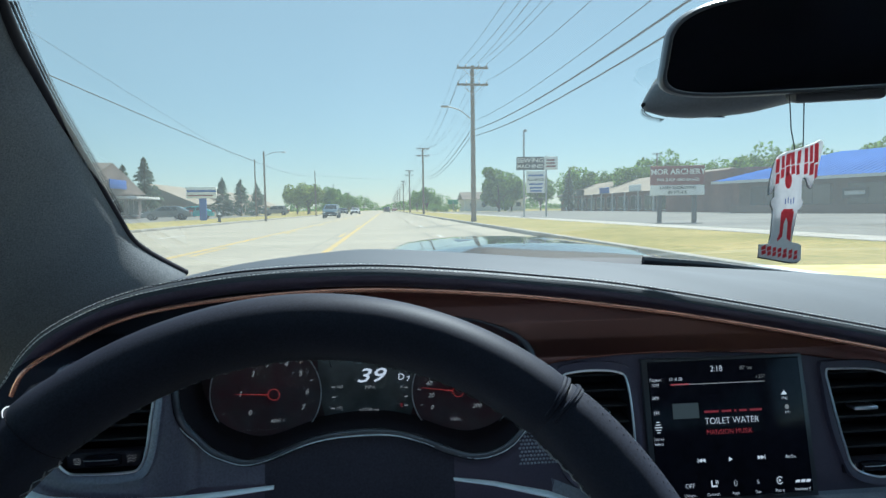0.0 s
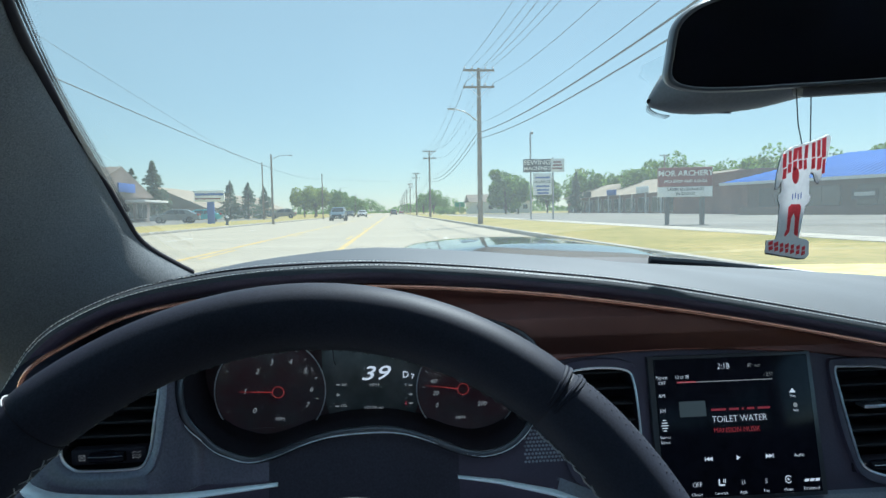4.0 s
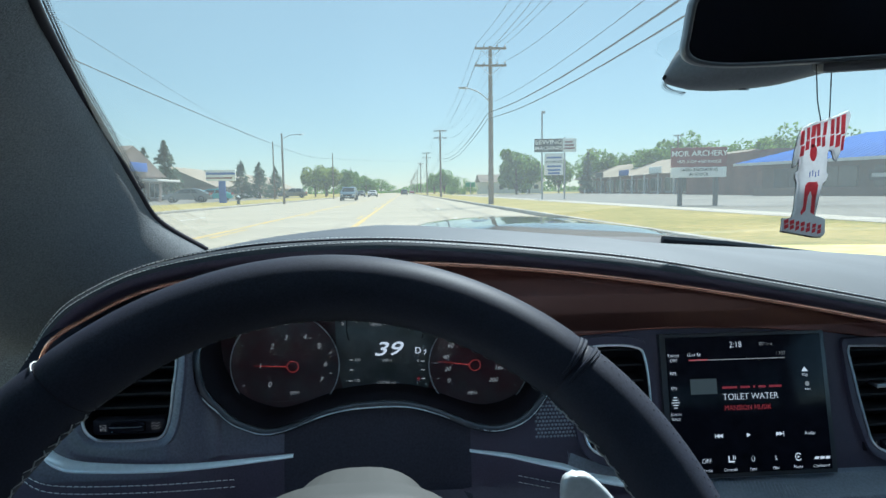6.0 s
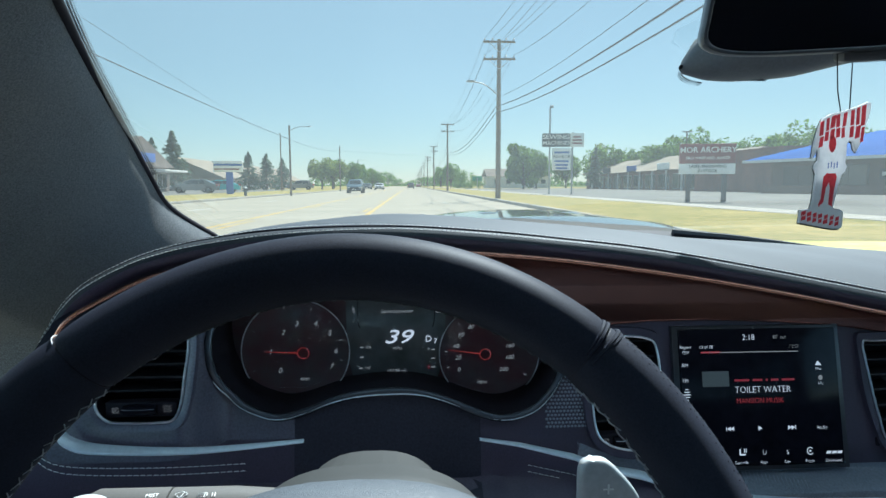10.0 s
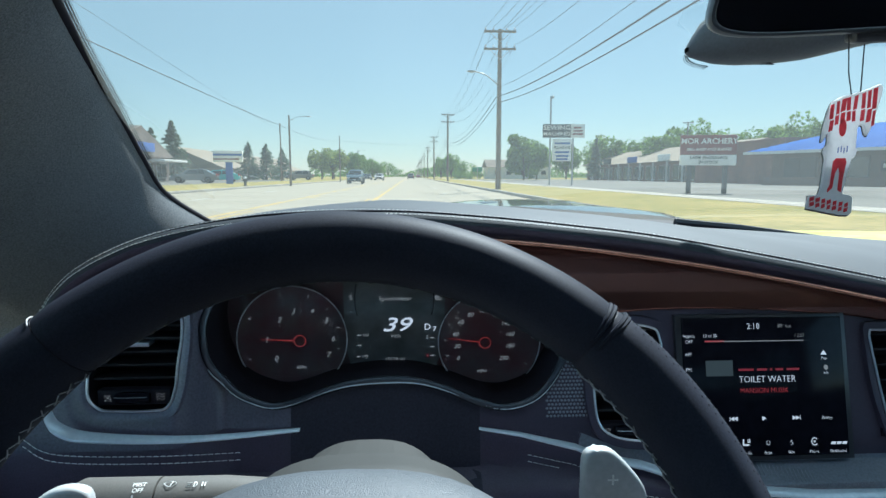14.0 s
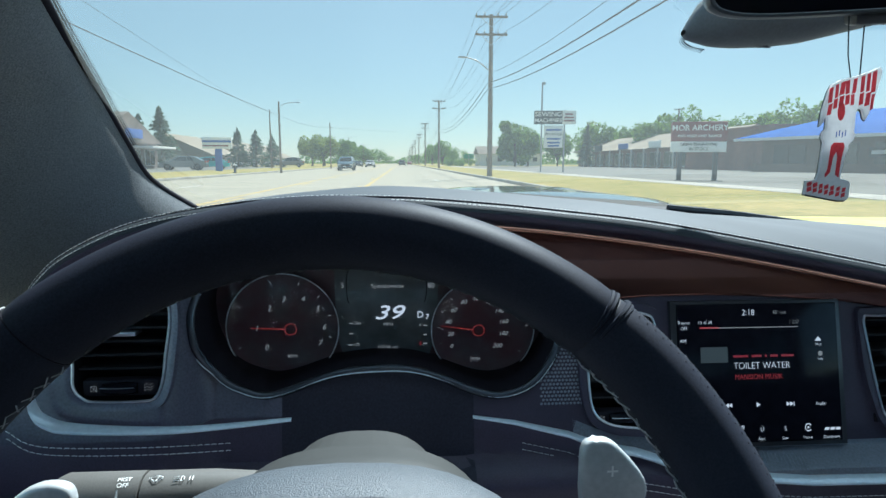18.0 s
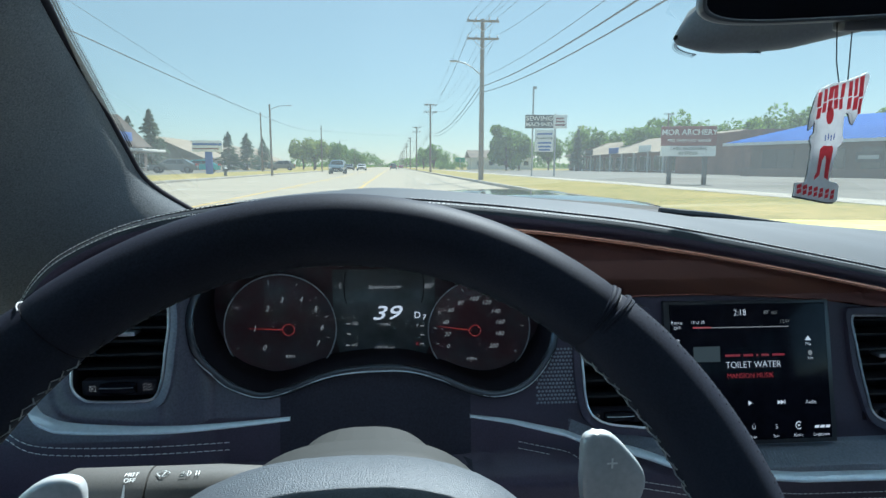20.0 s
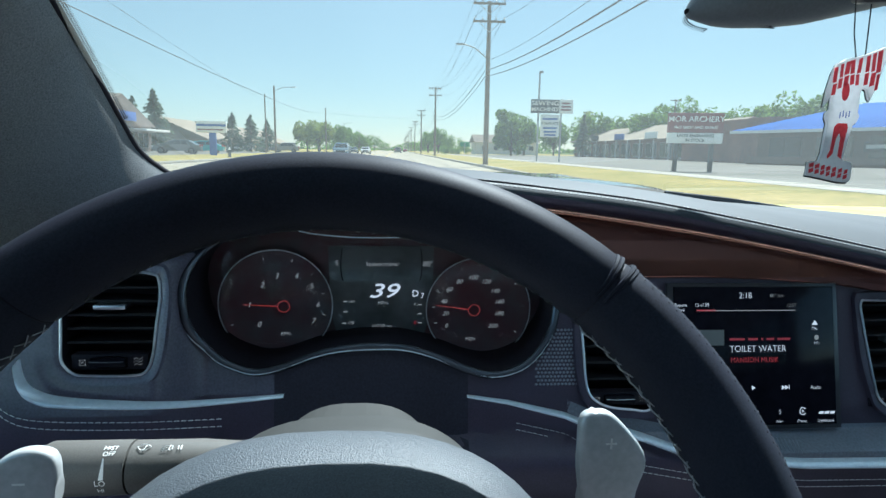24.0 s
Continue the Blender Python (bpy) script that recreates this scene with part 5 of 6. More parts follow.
for hx, tx in ((0.0040, 0.3137), (0.0105, 0.3260)):
    q = TG @ Vector((hx, 0.0395, 0.001))
    part("string", tube([q, (q.x * 0.4 + tx * 0.6, 0.420, 1.018), (tx, 0.421, 1.050)], 0.00045, 5), TAG_EDGE, tag, "thin dark string")

# the cabin, drawn small about the driver's eye, brought to its true size; the wheel and column are already so
GROW = Matrix.Translation(EYE) @ Matrix.Scale(SIZE, 4) @ Matrix.Translation(-EYE)
for ob in list(scene.objects):
    if ob.parent is None and ob.type != "CAMERA" and ob.type != "LIGHT" and ob not in (wheel, column, stalk):
        ob.matrix_world = GROW @ ob.matrix_world
cabin = set(scene.objects)


# ==== the street outside ====
ground = thing("ground", "flat green ground reaching the horizon", "ground", kind="structure")
part("sheet", ([(-3000, -600, -0.05), (3000, -600, -0.05), (3000, 4500, -0.05), (-3000, 4500, -0.05)], [(0, 1, 2, 3)]), FIELD, ground, smooth=False)


def strip(x0, x1, y0, y1, z, lift=0.0, n=24):
    rows = []
    for i in range(n + 1):
        y = y0 + (y1 - y0) * i / n
        rows.append([(x0, y, z), (x1, y, z + lift)])
    return loft(rows)


KERB_R, KERB_L = 5.0, -12.2
road = thing("road", "pale worn concrete five-lane road with yellow and white lines", "road", kind="structure")
SLAB = mesh("slab", *loft([[(x, y, 0.0) for x in (0, 3.42)] for y in (0, 6.05)]), CONCRETE, False)
part("roadbed", strip(KERB_L, KERB_R, -60, 1500, -0.012), TAR, road, "dark joint filler under the slabs", smooth=False)
part("far_surface", strip(KERB_L, KERB_R, 160, 1500, 0.0), CONCRETE, road, smooth=False)
for i in range(5):
    for j in range(36):
        part("slab", SLAB, CONCRETE, road, at=pose(KERB_L + 0.012 + i * 3.437, -56 + j * 6.075, 0))
for x in (-1.48, -4.65):
    part("yellow_line", strip(x, x + 0.17, -40, 900, 0.005, n=40), YELLOW, road, "worn yellow line", smooth=False)
DASHW = mesh("lane_dash", *strip(0, 0.12, 0, 3.0, 0.0, n=1), WHITE, False)
for k in range(34):
    part("lane_dash", DASHW, WHITE, road, at=pose(1.83, -6 + k * 12.2, 0.005))
    part("lane_dash", DASHW, WHITE, road, at=pose(-8.4, -2 + k * 12.2, 0.005))
DASHY = mesh("yellow_dash", *strip(0, 0.12, 0, 3.0, 0.0, n=1), YELLOW, False)
for k in range(34):
    part("yellow_dash", DASHY, YELLOW, road, at=pose(-1.72, -3 + k * 12.2, 0.005))
    part("yellow_dash", DASHY, YELLOW, road, at=pose(-4.3, 1 + k * 12.2, 0.005))
rng = random.Random(4)
for k in range(6):
    x, y = rng.uniform(-11, 4), rng.uniform(8, 70)
    pts = [(x + rng.uniform(-0.12, 0.12) + 0.05 * i, y + i * 0.8 + rng.uniform(-0.2, 0.2), 0.007) for i in range(7)]
    part("crack", tube(pts, 0.010, 4, False, 0.1), TAR, road, "sealed dark crack")


def kerb(x, side):
    k = thing("kerb", "pale concrete kerb along the road", "kerb", group="road kerbs", kind="structure")
    part("edge", box(min(x, x + side * 0.2), max(x, x + side * 0.2), -60, 700, -0.04, 0.14, 0.03), KERB, k)


kerb(KERB_R, 1)
kerb(KERB_L, -1)
verge_r = thing("verge", "dry yellow-green grass verge beside the road", "grass verge", group="verges", kind="structure")
part("lawn", loft([[(5.2, y, 0.12), (6.2, y, 0.17), (9.2, y, 0.2), (9.8, y, 0.19)] for y in np.linspace(-60, 700, 60)]), GRASS, verge_r)
verge_l = thing("verge", "dry grass verge on the far side of the road", "grass verge", group="verges", kind="structure")
part("lawn", loft([[(-12.4, y, 0.12), (-14, y, 0.18), (-18, y, 0.2), (-19, y, 0.19)] for y in np.linspace(-60, 700, 60)]), GRASS, verge_l)
walkway = thing("pavement", "pale concrete footpath behind the verge", "pavement", kind="structure")
WSLAB = mesh("path_slab", *strip(0, 1.46, 0, 1.46, 0.0, n=1), KERB, False)
part("bed", strip(9.8, 11.3, -30, 400, 0.19), TAR, walkway, smooth=False)
for k in range(90):
    part("path_slab", WSLAB, KERB, walkway, at=pose(9.82, -10 + k * 1.5, 0.2))
part("far_path", strip(9.82, 11.28, 125, 400, 0.2), KERB, walkway, smooth=False)
lot = thing("car_park", "grey asphalt car park in front of the shops", "car park", kind="structure")
part("surface", strip(11.3, 75, -60, 130, 0.18), LOT, lot, smooth=False)
part("surface", strip(11.3, 60, 130, 500, 0.17), GRASS, lot, smooth=False)
lot2 = thing("car_park", "grey asphalt car park across the road", "car park", kind="structure")
part("surface", strip(-80, -19, -60, 120, 0.18), LOT, lot2, smooth=False)
part("surface", strip(-80, -19, 120, 500, 0.17), GRASS, lot2, smooth=False)


# ---- poles and wires ----
def utility_pole(x, y, height, arms, lamp=False, base=0.18):
    p = thing("utility_pole", "tall weathered wooden utility pole with crossarms", "utility pole", group="utility poles", at=pose(x, y, base))
    part("shaft", tube([(0, 0, -0.2), (0, 0, height * 0.5), (0, 0, height)], [0.17, 0.14, 0.11], 12), WOOD, p)
    for z in arms:
        a = part("crossarm", box(-0.95, 0.95, -0.18, -0.06, z - 0.06, z + 0.06, 0.01), WOOD, p)
        for ix in (-0.87, -0.4, 0.4, 0.87):
            part("insulator", moved(lathe([(0.02, 0), (0.05, 0.03), (0.03, 0.08), (0.05, 0.12), (0, 0.17)], 10), pose(ix, -0.12, z + 0.07)), STEEL, a)
        part("brace", tube([(-0.6, -0.14, z - 0.06), (0, -0.12, z - 0.6)], 0.02, 5), STEEL, a)
        part("brace", tube([(0.6, -0.14, z - 0.06), (0, -0.12, z - 0.6)], 0.02, 5), STEEL, a)
    if lamp:
        l = part("lamp_arm", tube(spline([(-0.1, 0, 6.2), (-0.8, 0, 6.75), (-1.5, 0, 6.95)], 10), 0.035, 8), STEEL, p, "grey lamp arm")
        part("lamp_head", lathe([(0, 0.08), (0.12, 0.06), (0.14, 0.0), (0.05, -0.05), (0, -0.06)], 14), STEEL, l, at=pose(-1.7, 0, 6.95) @ Matrix.Diagonal((2.0, 1, 1, 1)))
    return p


POLES = [(5.4, -14.0, 9.2), (5.4, 36.0, 9.4), (5.5, 86.0, 9.6), (5.5, 135.0, 9.6), (5.6, 185.0, 9.6), (5.7, 236.0, 9.6), (5.8, 290.0, 9.6), (5.9, 345.0, 9.6), (6.0, 410.0, 9.6), (6.2, 490, 9.6)]
for i, (x, y, h) in enumerate(POLES):
    utility_pole(x, y, h, (h - 0.15, h - 1.15), i in (1, 3))


utility_pole(47.6, 100, 10.0, (9.8,))


def wire(a, b, sag, r, parent):
    pts = [(a[0] + (b[0] - a[0]) * s, a[1] + (b[1] - a[1]) * s, a[2] + (b[2] - a[2]) * s - sag * 4 * s * (1 - s)) for s in np.linspace(0, 1, 22)]
    return part("cable", tube(pts, r, 5), WIRE, parent)


lines = thing("power_lines", "sagging black overhead power and telephone cables", "power lines")
for (x0, y0, h0), (x1, y1, h1) in zip(POLES, POLES[1:]):
    L = y1 - y0
    for ix, z, sag in ((-0.87, 0.1, 0.5), (-0.4, 0.1, 0.55), (0.4, 0.1, 0.55), (0.87, 0.1, 0.5), (-0.87, -0.9, 0.55), (0.87, -0.9, 0.6)):
        wire((x0 + ix, y0, 0.18 + h0 + z), (x1 + ix, y1, 0.18 + h1 + z), 3.2 * sag * (L / 55) ** 2, 0.011, lines)
    for z, r in ((-3.9, 0.024), (-4.25, 0.02), (-3.4, 0.010)):
        wire((x0 - 0.15, y0, 0.18 + h0 + z), (x1 - 0.15, y1, 0.18 + h1 + z), 1.35 * (L / 55) ** 2, r, lines)


def street_lamp(x, y, h, arm, wood=False):
    p = thing("street_lamp", "street lamp on a tall pole with a curved arm", "street lamp", group="street lamps", at=pose(x, y, 0.18))
    part("pole", tube([(0, 0, -0.2), (0, 0, h)], [0.11, 0.075], 10), WOOD if wood else STEEL, p)
    if arm:
        part("arm", tube(spline([(0, 0, h - 0.5), (arm * 0.5, 0, h - 0.15), (arm, 0, h - 0.1)], 10), 0.03, 6), STEEL, p)
        part("lamp_head", lathe([(0, 0.07), (0.1, 0.05), (0.12, 0.0), (0, -0.05)], 12), STEEL, p, at=pose(arm + 0.15, 0, h - 0.12) @ Matrix.Diagonal((2.2, 1, 1, 1)))


street_lamp(-11.1, 56, 6.3, 1.6, True)
street_lamp(-17.5, 82, 7.8, 0, True)
street_lamp(-11.4, 98, 7.2, 0, True)
street_lamp(-13, 150, 7.2, 1.6, True)
street_lamp(-13, 210, 7.2, 1.6, True)
street_lamp(-13.5, 280, 7.2, 0, True)
left_lines = thing("overhead_cables", "thin black cables along the far side of the road", "overhead cables")
wire((-12.0, -8, 6.9), (-11.1, 56, 5.2), 0.3, 0.022, left_lines)
wire((-11.1, 56, 5.2), (-11.4, 98, 6.6), 0.4, 0.016, left_lines)
wire((-12.0, -8, 9.8), (-17.5, 82, 7.0), 0.5, 0.010, left_lines)
wire((-11.4, 98, 6.6), (6.3, 125, 7.4), 0.3, 0.012, left_lines)


# ---- trees ----
def leaves(r, n_, size, seed, squash=1.0, droop=0.0, clumps=16):
    n = int(n_ * 1.7)
    g = np.random.RandomState(seed)
    centres = g.normal(size=(clumps, 3))
    centres /= np.linalg.norm(centres, axis=1)[:, None]
    centres *= (r * g.uniform(0.25, 0.85, clumps))[:, None]
    centres[:, 2] *= squash
    which = g.randint(0, clumps, n)
    rad = r * g.uniform(0.22, 0.42, clumps)
    d = g.normal(size=(n, 3))
    d /= np.linalg.norm(d, axis=1)[:, None]
    p = centres[which] + d * (rad[which] * g.uniform(0.45, 1.05, n) ** 0.5)[:, None]
    p[:, 2] -= droop * g.uniform(0, 1, n) * r
    a = g.normal(size=(n, 3))
    a /= np.linalg.norm(a, axis=1)[:, None]
    b = np.cross(a, g.normal(size=(n, 3)))
    b /= np.linalg.norm(b, axis=1)[:, None]
    s = size * g.uniform(0.6, 1.3, n)[:, None]
    v = np.stack([p - a * s, p - b * s * 0.5, p + a * s, p + b * s * 0.5], 1).reshape(-1, 3)
    f = np.arange(n * 4).reshape(-1, 4)
    return v, f, centres


def leaf_mesh(name, v, f, material):
    me = bpy.data.meshes.new(name)
    me.from_pydata(v.tolist(), [], f.tolist())
    me.materials.append(material)
    return me


def tree(x, y, h, spread, seed, material=None, label="leafy green street tree", n=2600, trunk=0.22, squash=0.85, low=0.3, base=0.18):
    t = thing("tree", label, "tree", group="trees", at=pose(x, y, base))
    r = spread / 2
    zc = h * low + (h * (1 - low)) * 0.5
    sq = (h * (1 - low)) * 0.5 / r
    v, f, c = leaves(r, n, 0.05 * r + 0.07, seed, sq * squash / 0.85)
    v[:, 2] += zc
    part("crown", leaf_mesh("crown", v, f, material or LEAF), material or LEAF, t)
    limbs = [tube([(0, 0, -0.2), (0.05, 0.03, h * low * 0.6), (0.0, 0.0, zc * 1.05)], [trunk, trunk * 0.75, trunk * 0.3], 9)]
    for q in c[:9]:
        limbs.append(tube([(0, 0, h * low * 0.8), (q[0] * 0.4, q[1] * 0.4, zc * 0.75 + q[2] * 0.2), (q[0], q[1], zc + q[2])], [trunk * 0.45, trunk * 0.28, 0.03], 6))
    part("trunk", merged(*limbs), BARK, t, "grey brown trunk with limbs")
    return t


def conifer(x, y, h, w, seed):
    t = thing("conifer", "dark blue-green spruce tree", "conifer", group="conifers", at=pose(x, y, 0.18))
    g = np.random.RandomState(seed)
    n = 3600
    boughs = 130
    bk = g.uniform(0, 1, boughs) ** 0.8
    ba = g.uniform(0, 6.283, boughs)
    bl = w / 2 * (1.02 - bk) ** 0.85 * g.uniform(0.4, 1.2, boughs)
    which = g.randint(0, boughs, n)
    u = g.uniform(0, 1, n) ** 0.6
    rad = bl[which] * u
    ang = ba[which] + g.normal(size=n) * 0.22
    p = np.stack([rad * np.cos(ang), rad * np.sin(ang), 0.5 + bk[which] * (h - 0.6) - rad * 0.28 + g.normal(size=n) * 0.10], 1)
    d = np.stack([np.cos(ang), np.sin(ang), -0.35 + 0 * ang], 1)
    s = (0.18 + 0.05 * g.normal(size=n))[:, None] * (h / 7)
    b = np.cross(d, g.normal(size=(n, 3)))
    b /= np.linalg.norm(b, axis=1)[:, None]
    v = np.stack([p - d * s, p - b * s * 0.4, p + d * s, p + b * s * 0.4], 1).reshape(-1, 3)
    part("crown", leaf_mesh("crown", v, np.arange(n * 4).reshape(-1, 4), NEEDLES), NEEDLES, t)
    part("trunk", tube([(0, 0, -0.2), (0, 0, h * 0.97)], [0.14, 0.03], 8), BARK, t)


tree(20.5, 106, 8.6, 8.5, 1, low=0.06, n=3200, label="dense rounded green tree beside the car park")
tree(25, 116, 7.6, 8, 2, low=0.08)
conifer(33, 104, 7.5, 3.6, 3)
for i, (x, y, h, w) in enumerate([(44, 100, 9, 10), (52, 104, 10, 11), (61, 100, 9.5, 11), (57, 84, 9.5, 10), (66, 88, 10, 11), (74, 84, 11, 12), (70, 70, 10.5, 11), (82, 70, 11, 12), (40, 120, 9, 10), (36, 135, 8, 9), (78, 56, 10, 11)]):
    tree(x, y, h, w, 20 + i, n=1700, low=0.15)
for i in range(15):
    x = 42 + i * 4.4
    tree(x, 128 - i * 3.6 + rng.uniform(-3, 3), rng.uniform(8.5, 11), rng.uniform(8, 11), 300 + i, LEAF_PALE if i % 3 == 0 else LEAF, n=1500, low=0.1, label="leafy green tree behind the shops")
for i, (x, y, h, w) in enumerate([(10.5, 128, 1.3, 2.2), (12.2, 131, 1.8, 2.6), (11.0, 138, 2.2, 3.0), (14.0, 136, 1.6, 2.8), (16.5, 140, 1.9, 3.2)]):
    b_ = thing("shrub", "low rounded green roadside shrub", "shrub", group="roadside shrubs", at=pose(x, y, 0.17))
    v, f, _ = leaves(w / 2, 500, 0.12, 330 + i, 0.7)
    v[:, 2] += h * 0.5
    part("foliage", leaf_mesh("foliage", v, f, LEAF), LEAF, b_)
    part("stem", tube([(0, 0, -0.2), (0, 0, h * 0.6)], [0.06, 0.02], 6), BARK, b_)
for i, (x, y, h, w) in enumerate([(9.5, 150, 6.5, 5), (11.5, 165, 7, 6), (14, 172, 6, 6), (10, 190, 7, 6), (12, 230, 8, 8), (14, 270, 9, 9)]):
    tree(x, y, h, w, 40 + i, n=1500, low=0.15)
for i, (x, y, h, w) in enumerate([(-15.5, 120, 6.8, 6.5), (-18.5, 126, 7, 7), (-14.5, 150, 7, 6), (-15, 175, 7.5, 7), (-17, 205, 8, 8), (-15, 240, 8, 8), (-19, 150, 7, 7), (-16, 290, 8, 9), (-20, 250, 9, 9)]):
    tree(x, y, h, w, 60 + i, LEAF_PALE if i < 2 else LEAF, n=1700, low=0.2, label="leafy green roadside tree across the road")
for i, (x, y, h, w) in enumerate([(-36.9, 95, 9.2, 6.8), (-39.6, 94, 8.0, 6.0), (-26.4, 99, 6.1, 6.0), (-24.0, 101, 6.0, 6.2), (-22.2, 105, 5.4, 4.8)]):
    conifer(x, y, h, w, 80 + i)
for i in range(22):
    x = (-1) ** i * rng.uniform(10, 45)
    tree(x, rng.uniform(320, 520), rng.uniform(6, 10), rng.uniform(8, 13), 200 + i, n=500, low=0.1, label="distant green tree beside the road")
far = np.random.RandomState(9)
woods = []
v, f, _ = leaves(1, 10, 0.1, 1)
n = 9000
px = far.uniform(-500, 500, n)
pz = far.uniform(0, 1, n) ** 1.6 * (5 + 3 * np.sin(px * 0.05) + 2 * np.sin(px * 0.13))
pp = np.stack([px, 620 + far.uniform(-20, 20, n), pz], 1)
a, b = far.normal(size=(n, 3)), far.normal(size=(n, 3))
a /= np.linalg.norm(a, axis=1)[:, None]
b /= np.linalg.norm(b, axis=1)[:, None]
wv = np.stack([pp - a * 1.6, pp - b * 1.2, pp + a * 1.6, pp + b * 1.2], 1).reshape(-1, 3)
tagged(new("far_woods", leaf_mesh("far_woods", wv, np.arange(n * 4).reshape(-1, 4), LEAF)), "far line of green woods on the horizon", "woods", kind="stuff")


# ---- buildings ----
def gable_roof(x0, x1, y0, y1, z0, z1, along="y", over=0.5):
    x0, x1, y0, y1 = x0 - over, x1 + over, y0 - over, y1 + over
    if along == "y":
        xm = (x0 + x1) / 2
        v = [(x0, y0, z0), (x1, y0, z0), (x1, y1, z0), (x0, y1, z0), (xm, y0, z1), (xm, y1, z1)]
        f = [(0, 4, 5, 3), (1, 2, 5, 4), (0, 1, 4), (2, 3, 5), (0, 3, 2, 1)]
    else:
        ym = (y0 + y1) / 2
        v = [(x0, y0, z0), (x1, y0, z0), (x1, y1, z0), (x0, y1, z0), (x0, ym, z1), (x1, ym, z1)]
        f = [(0, 1, 5, 4), (3, 4, 5, 2), (0, 4, 3), (1, 2, 5), (0, 3, 2, 1)]
    return v, f


def hip_roof(x0, x1, y0, y1, z0, z1, inset):
    xm = (x0 + x1) / 2
    return [(x0, y0, z0), (x1, y0, z0), (x1, y1, z0), (x0, y1, z0), (xm, y0 + inset, z1), (xm, y1 - inset, z1)], [(0, 1, 4), (1, 2, 5, 4), (2, 3, 5), (3, 0, 4, 5), (0, 3, 2, 1)]


def shop_window(b, x, y0, y1, z0, z1, side):
    """A glazed opening on a wall that faces -x (side -1) or +x (side 1)."""
    w = part("window", box(min(x, x + side * 0.06), max(x, x + side * 0.06), y0, y1, z0, z1, 0.01), FRAME_W, b)
    n = max(1, int((y1 - y0) / 1.5))
    for k in range(n):
        a, c = y0 + (y1 - y0) * k / n + 0.06, y0 + (y1 - y0) * (k + 1) / n - 0.06
        part("pane", box(min(x + side * 0.05, x + side * 0.075), max(x + side * 0.05, x + side * 0.075), a, c, z0 + 0.07, z1 - 0.07), WIN, w, smooth=False)


STORE = pose(30.6, 53, 0.1, 0, 0, 20.5)
store = thing("shop", "long single-storey brick shop with a bright blue metal hip roof", "shop", at=STORE)


def in_store(ob):
    ob.matrix_parent_inverse = Matrix.Identity(4)
    return ob


in_store(part("wall", box(1.8, 15, -33, -1.6, 0.0, 3.05), SHOP_BRICK, store, "dark brown brick wall", smooth=False))
in_store(part("roof", hip_roof(0, 17, -36, 0, 3.0, 5.5, 6.5), BLUE_ROOF, store, "bright blue metal roof", smooth=False))
RIB = mesh("roof_rib", *tube([(0.0, 0, 3.01), (8.5, 0, 5.51)], 0.022, 4), BLUE_ROOF)
for k in range(50):
    in_store(part("roof_rib", RIB, BLUE_ROOF, store, at=pose(0, -29.4 + k * 0.465, 0)))
HIP_RIB = [(-6.5 * f_, 8.5 * f_) for f_ in np.linspace(0.07, 0.95, 13)]
for y_, x_ in HIP_RIB:
    in_store(part("roof_rib", mesh("roof_rib", *tube([(0.0, y_, 3.01), (x_, y_, 3.01 + 2.5 * x_ / 8.5)], 0.022, 4), BLUE_ROOF), BLUE_ROOF, store))
in_store(part("fascia", box(-0.05, 0.1, -36, 0, 2.78, 3.02), PALE, store, smooth=False))
in_store(part("soffit", box(0.1, 1.8, -35.8, -0.2, 2.9, 2.96), TAN, store, smooth=False))
for k in range(7):
    y_ = -31 + k * 4.2
    wn_ = in_store(part("window", box(1.72, 1.82, y_, y_ + 3.0, 0.75, 2.45, 0.02), FRAME_D, store))
    for q in range(2):
        in_store(part("pane", box(1.66, 1.72, y_ + 0.08 + q * 1.46, y_ + 1.46 + q * 1.46, 0.83, 2.37), WIN, wn_, smooth=False))
    in_store(part("sill", box(1.62, 1.72, y_ - 0.1, y_ + 3.1, 0.62, 0.74, 0.02), PALE, wn_, smooth=False))
for k in range(3):
    y_ = -29.6 + k * 8.4
    sg = in_store(part("shop_sign", box(1.52, 1.58, y_, y_ + 1.9, 1.25, 2.05, 0.01), SIGN_DARK, store, "dark sign in the window"))
    in_store(part("lettering", box(1.49, 1.51, y_ + 0.2, y_ + 1.7, 1.5, 1.8), SIGN_WHITE, sg, smooth=False))
in_store(part("low_wall", box(-1.2, -0.9, -32, -3, 0.0, 0.75), SHOP_BRICK, store, smooth=False))

mall = thing("strip_mall", "low tan and brick strip mall with a brown shingle roof", "strip mall")
part("wall", box(37, 50, 70, 122, 0.1, 3.0), PALE_BRICK, mall, smooth=False)
part("roof", gable_roof(36, 50, 70, 122, 3.0, 5.6), TAN_SHINGLE, mall, "brown shingle roof", smooth=False)
part("brick_wing", box(34.5, 50, 53, 70, 0.1, 3.2), BRICK, mall, "red brick wing", smooth=False)
part("parapet", box(34.3, 50.2, 52.8, 70.2, 3.2, 4.5, 0.03), BRICK, mall, "red brick parapet")
for k in range(10):
    shop_window(mall, 37, 73 + k * 4.8, 76.6 + k * 4.8, 0.4, 2.5, -1)
    part("post", box(35.6, 35.8, 71 + k * 4.8, 71.2 + k * 4.8, 0.1, 3.0), PALE, mall)
for y, c in ((80, SIGN_WHITE), (92, SIGN_BLUE), (104, SIGN_DARK)):
    part("shop_sign", box(35.7, 35.85, y, y + 4, 3.1, 4.0, 0.03), c, mall)

# house form standing in for a white trailer
house = thing("house", "white house-shaped block standing in for a trailer", "house")
part("wall", box(20, 36, 150, 160, 0.1, 3.2), PALE, house, smooth=False)
part("roof", gable_roof(20, 36, 150, 160, 3.2, 5.2, "x"), SHINGLE, house, smooth=False)
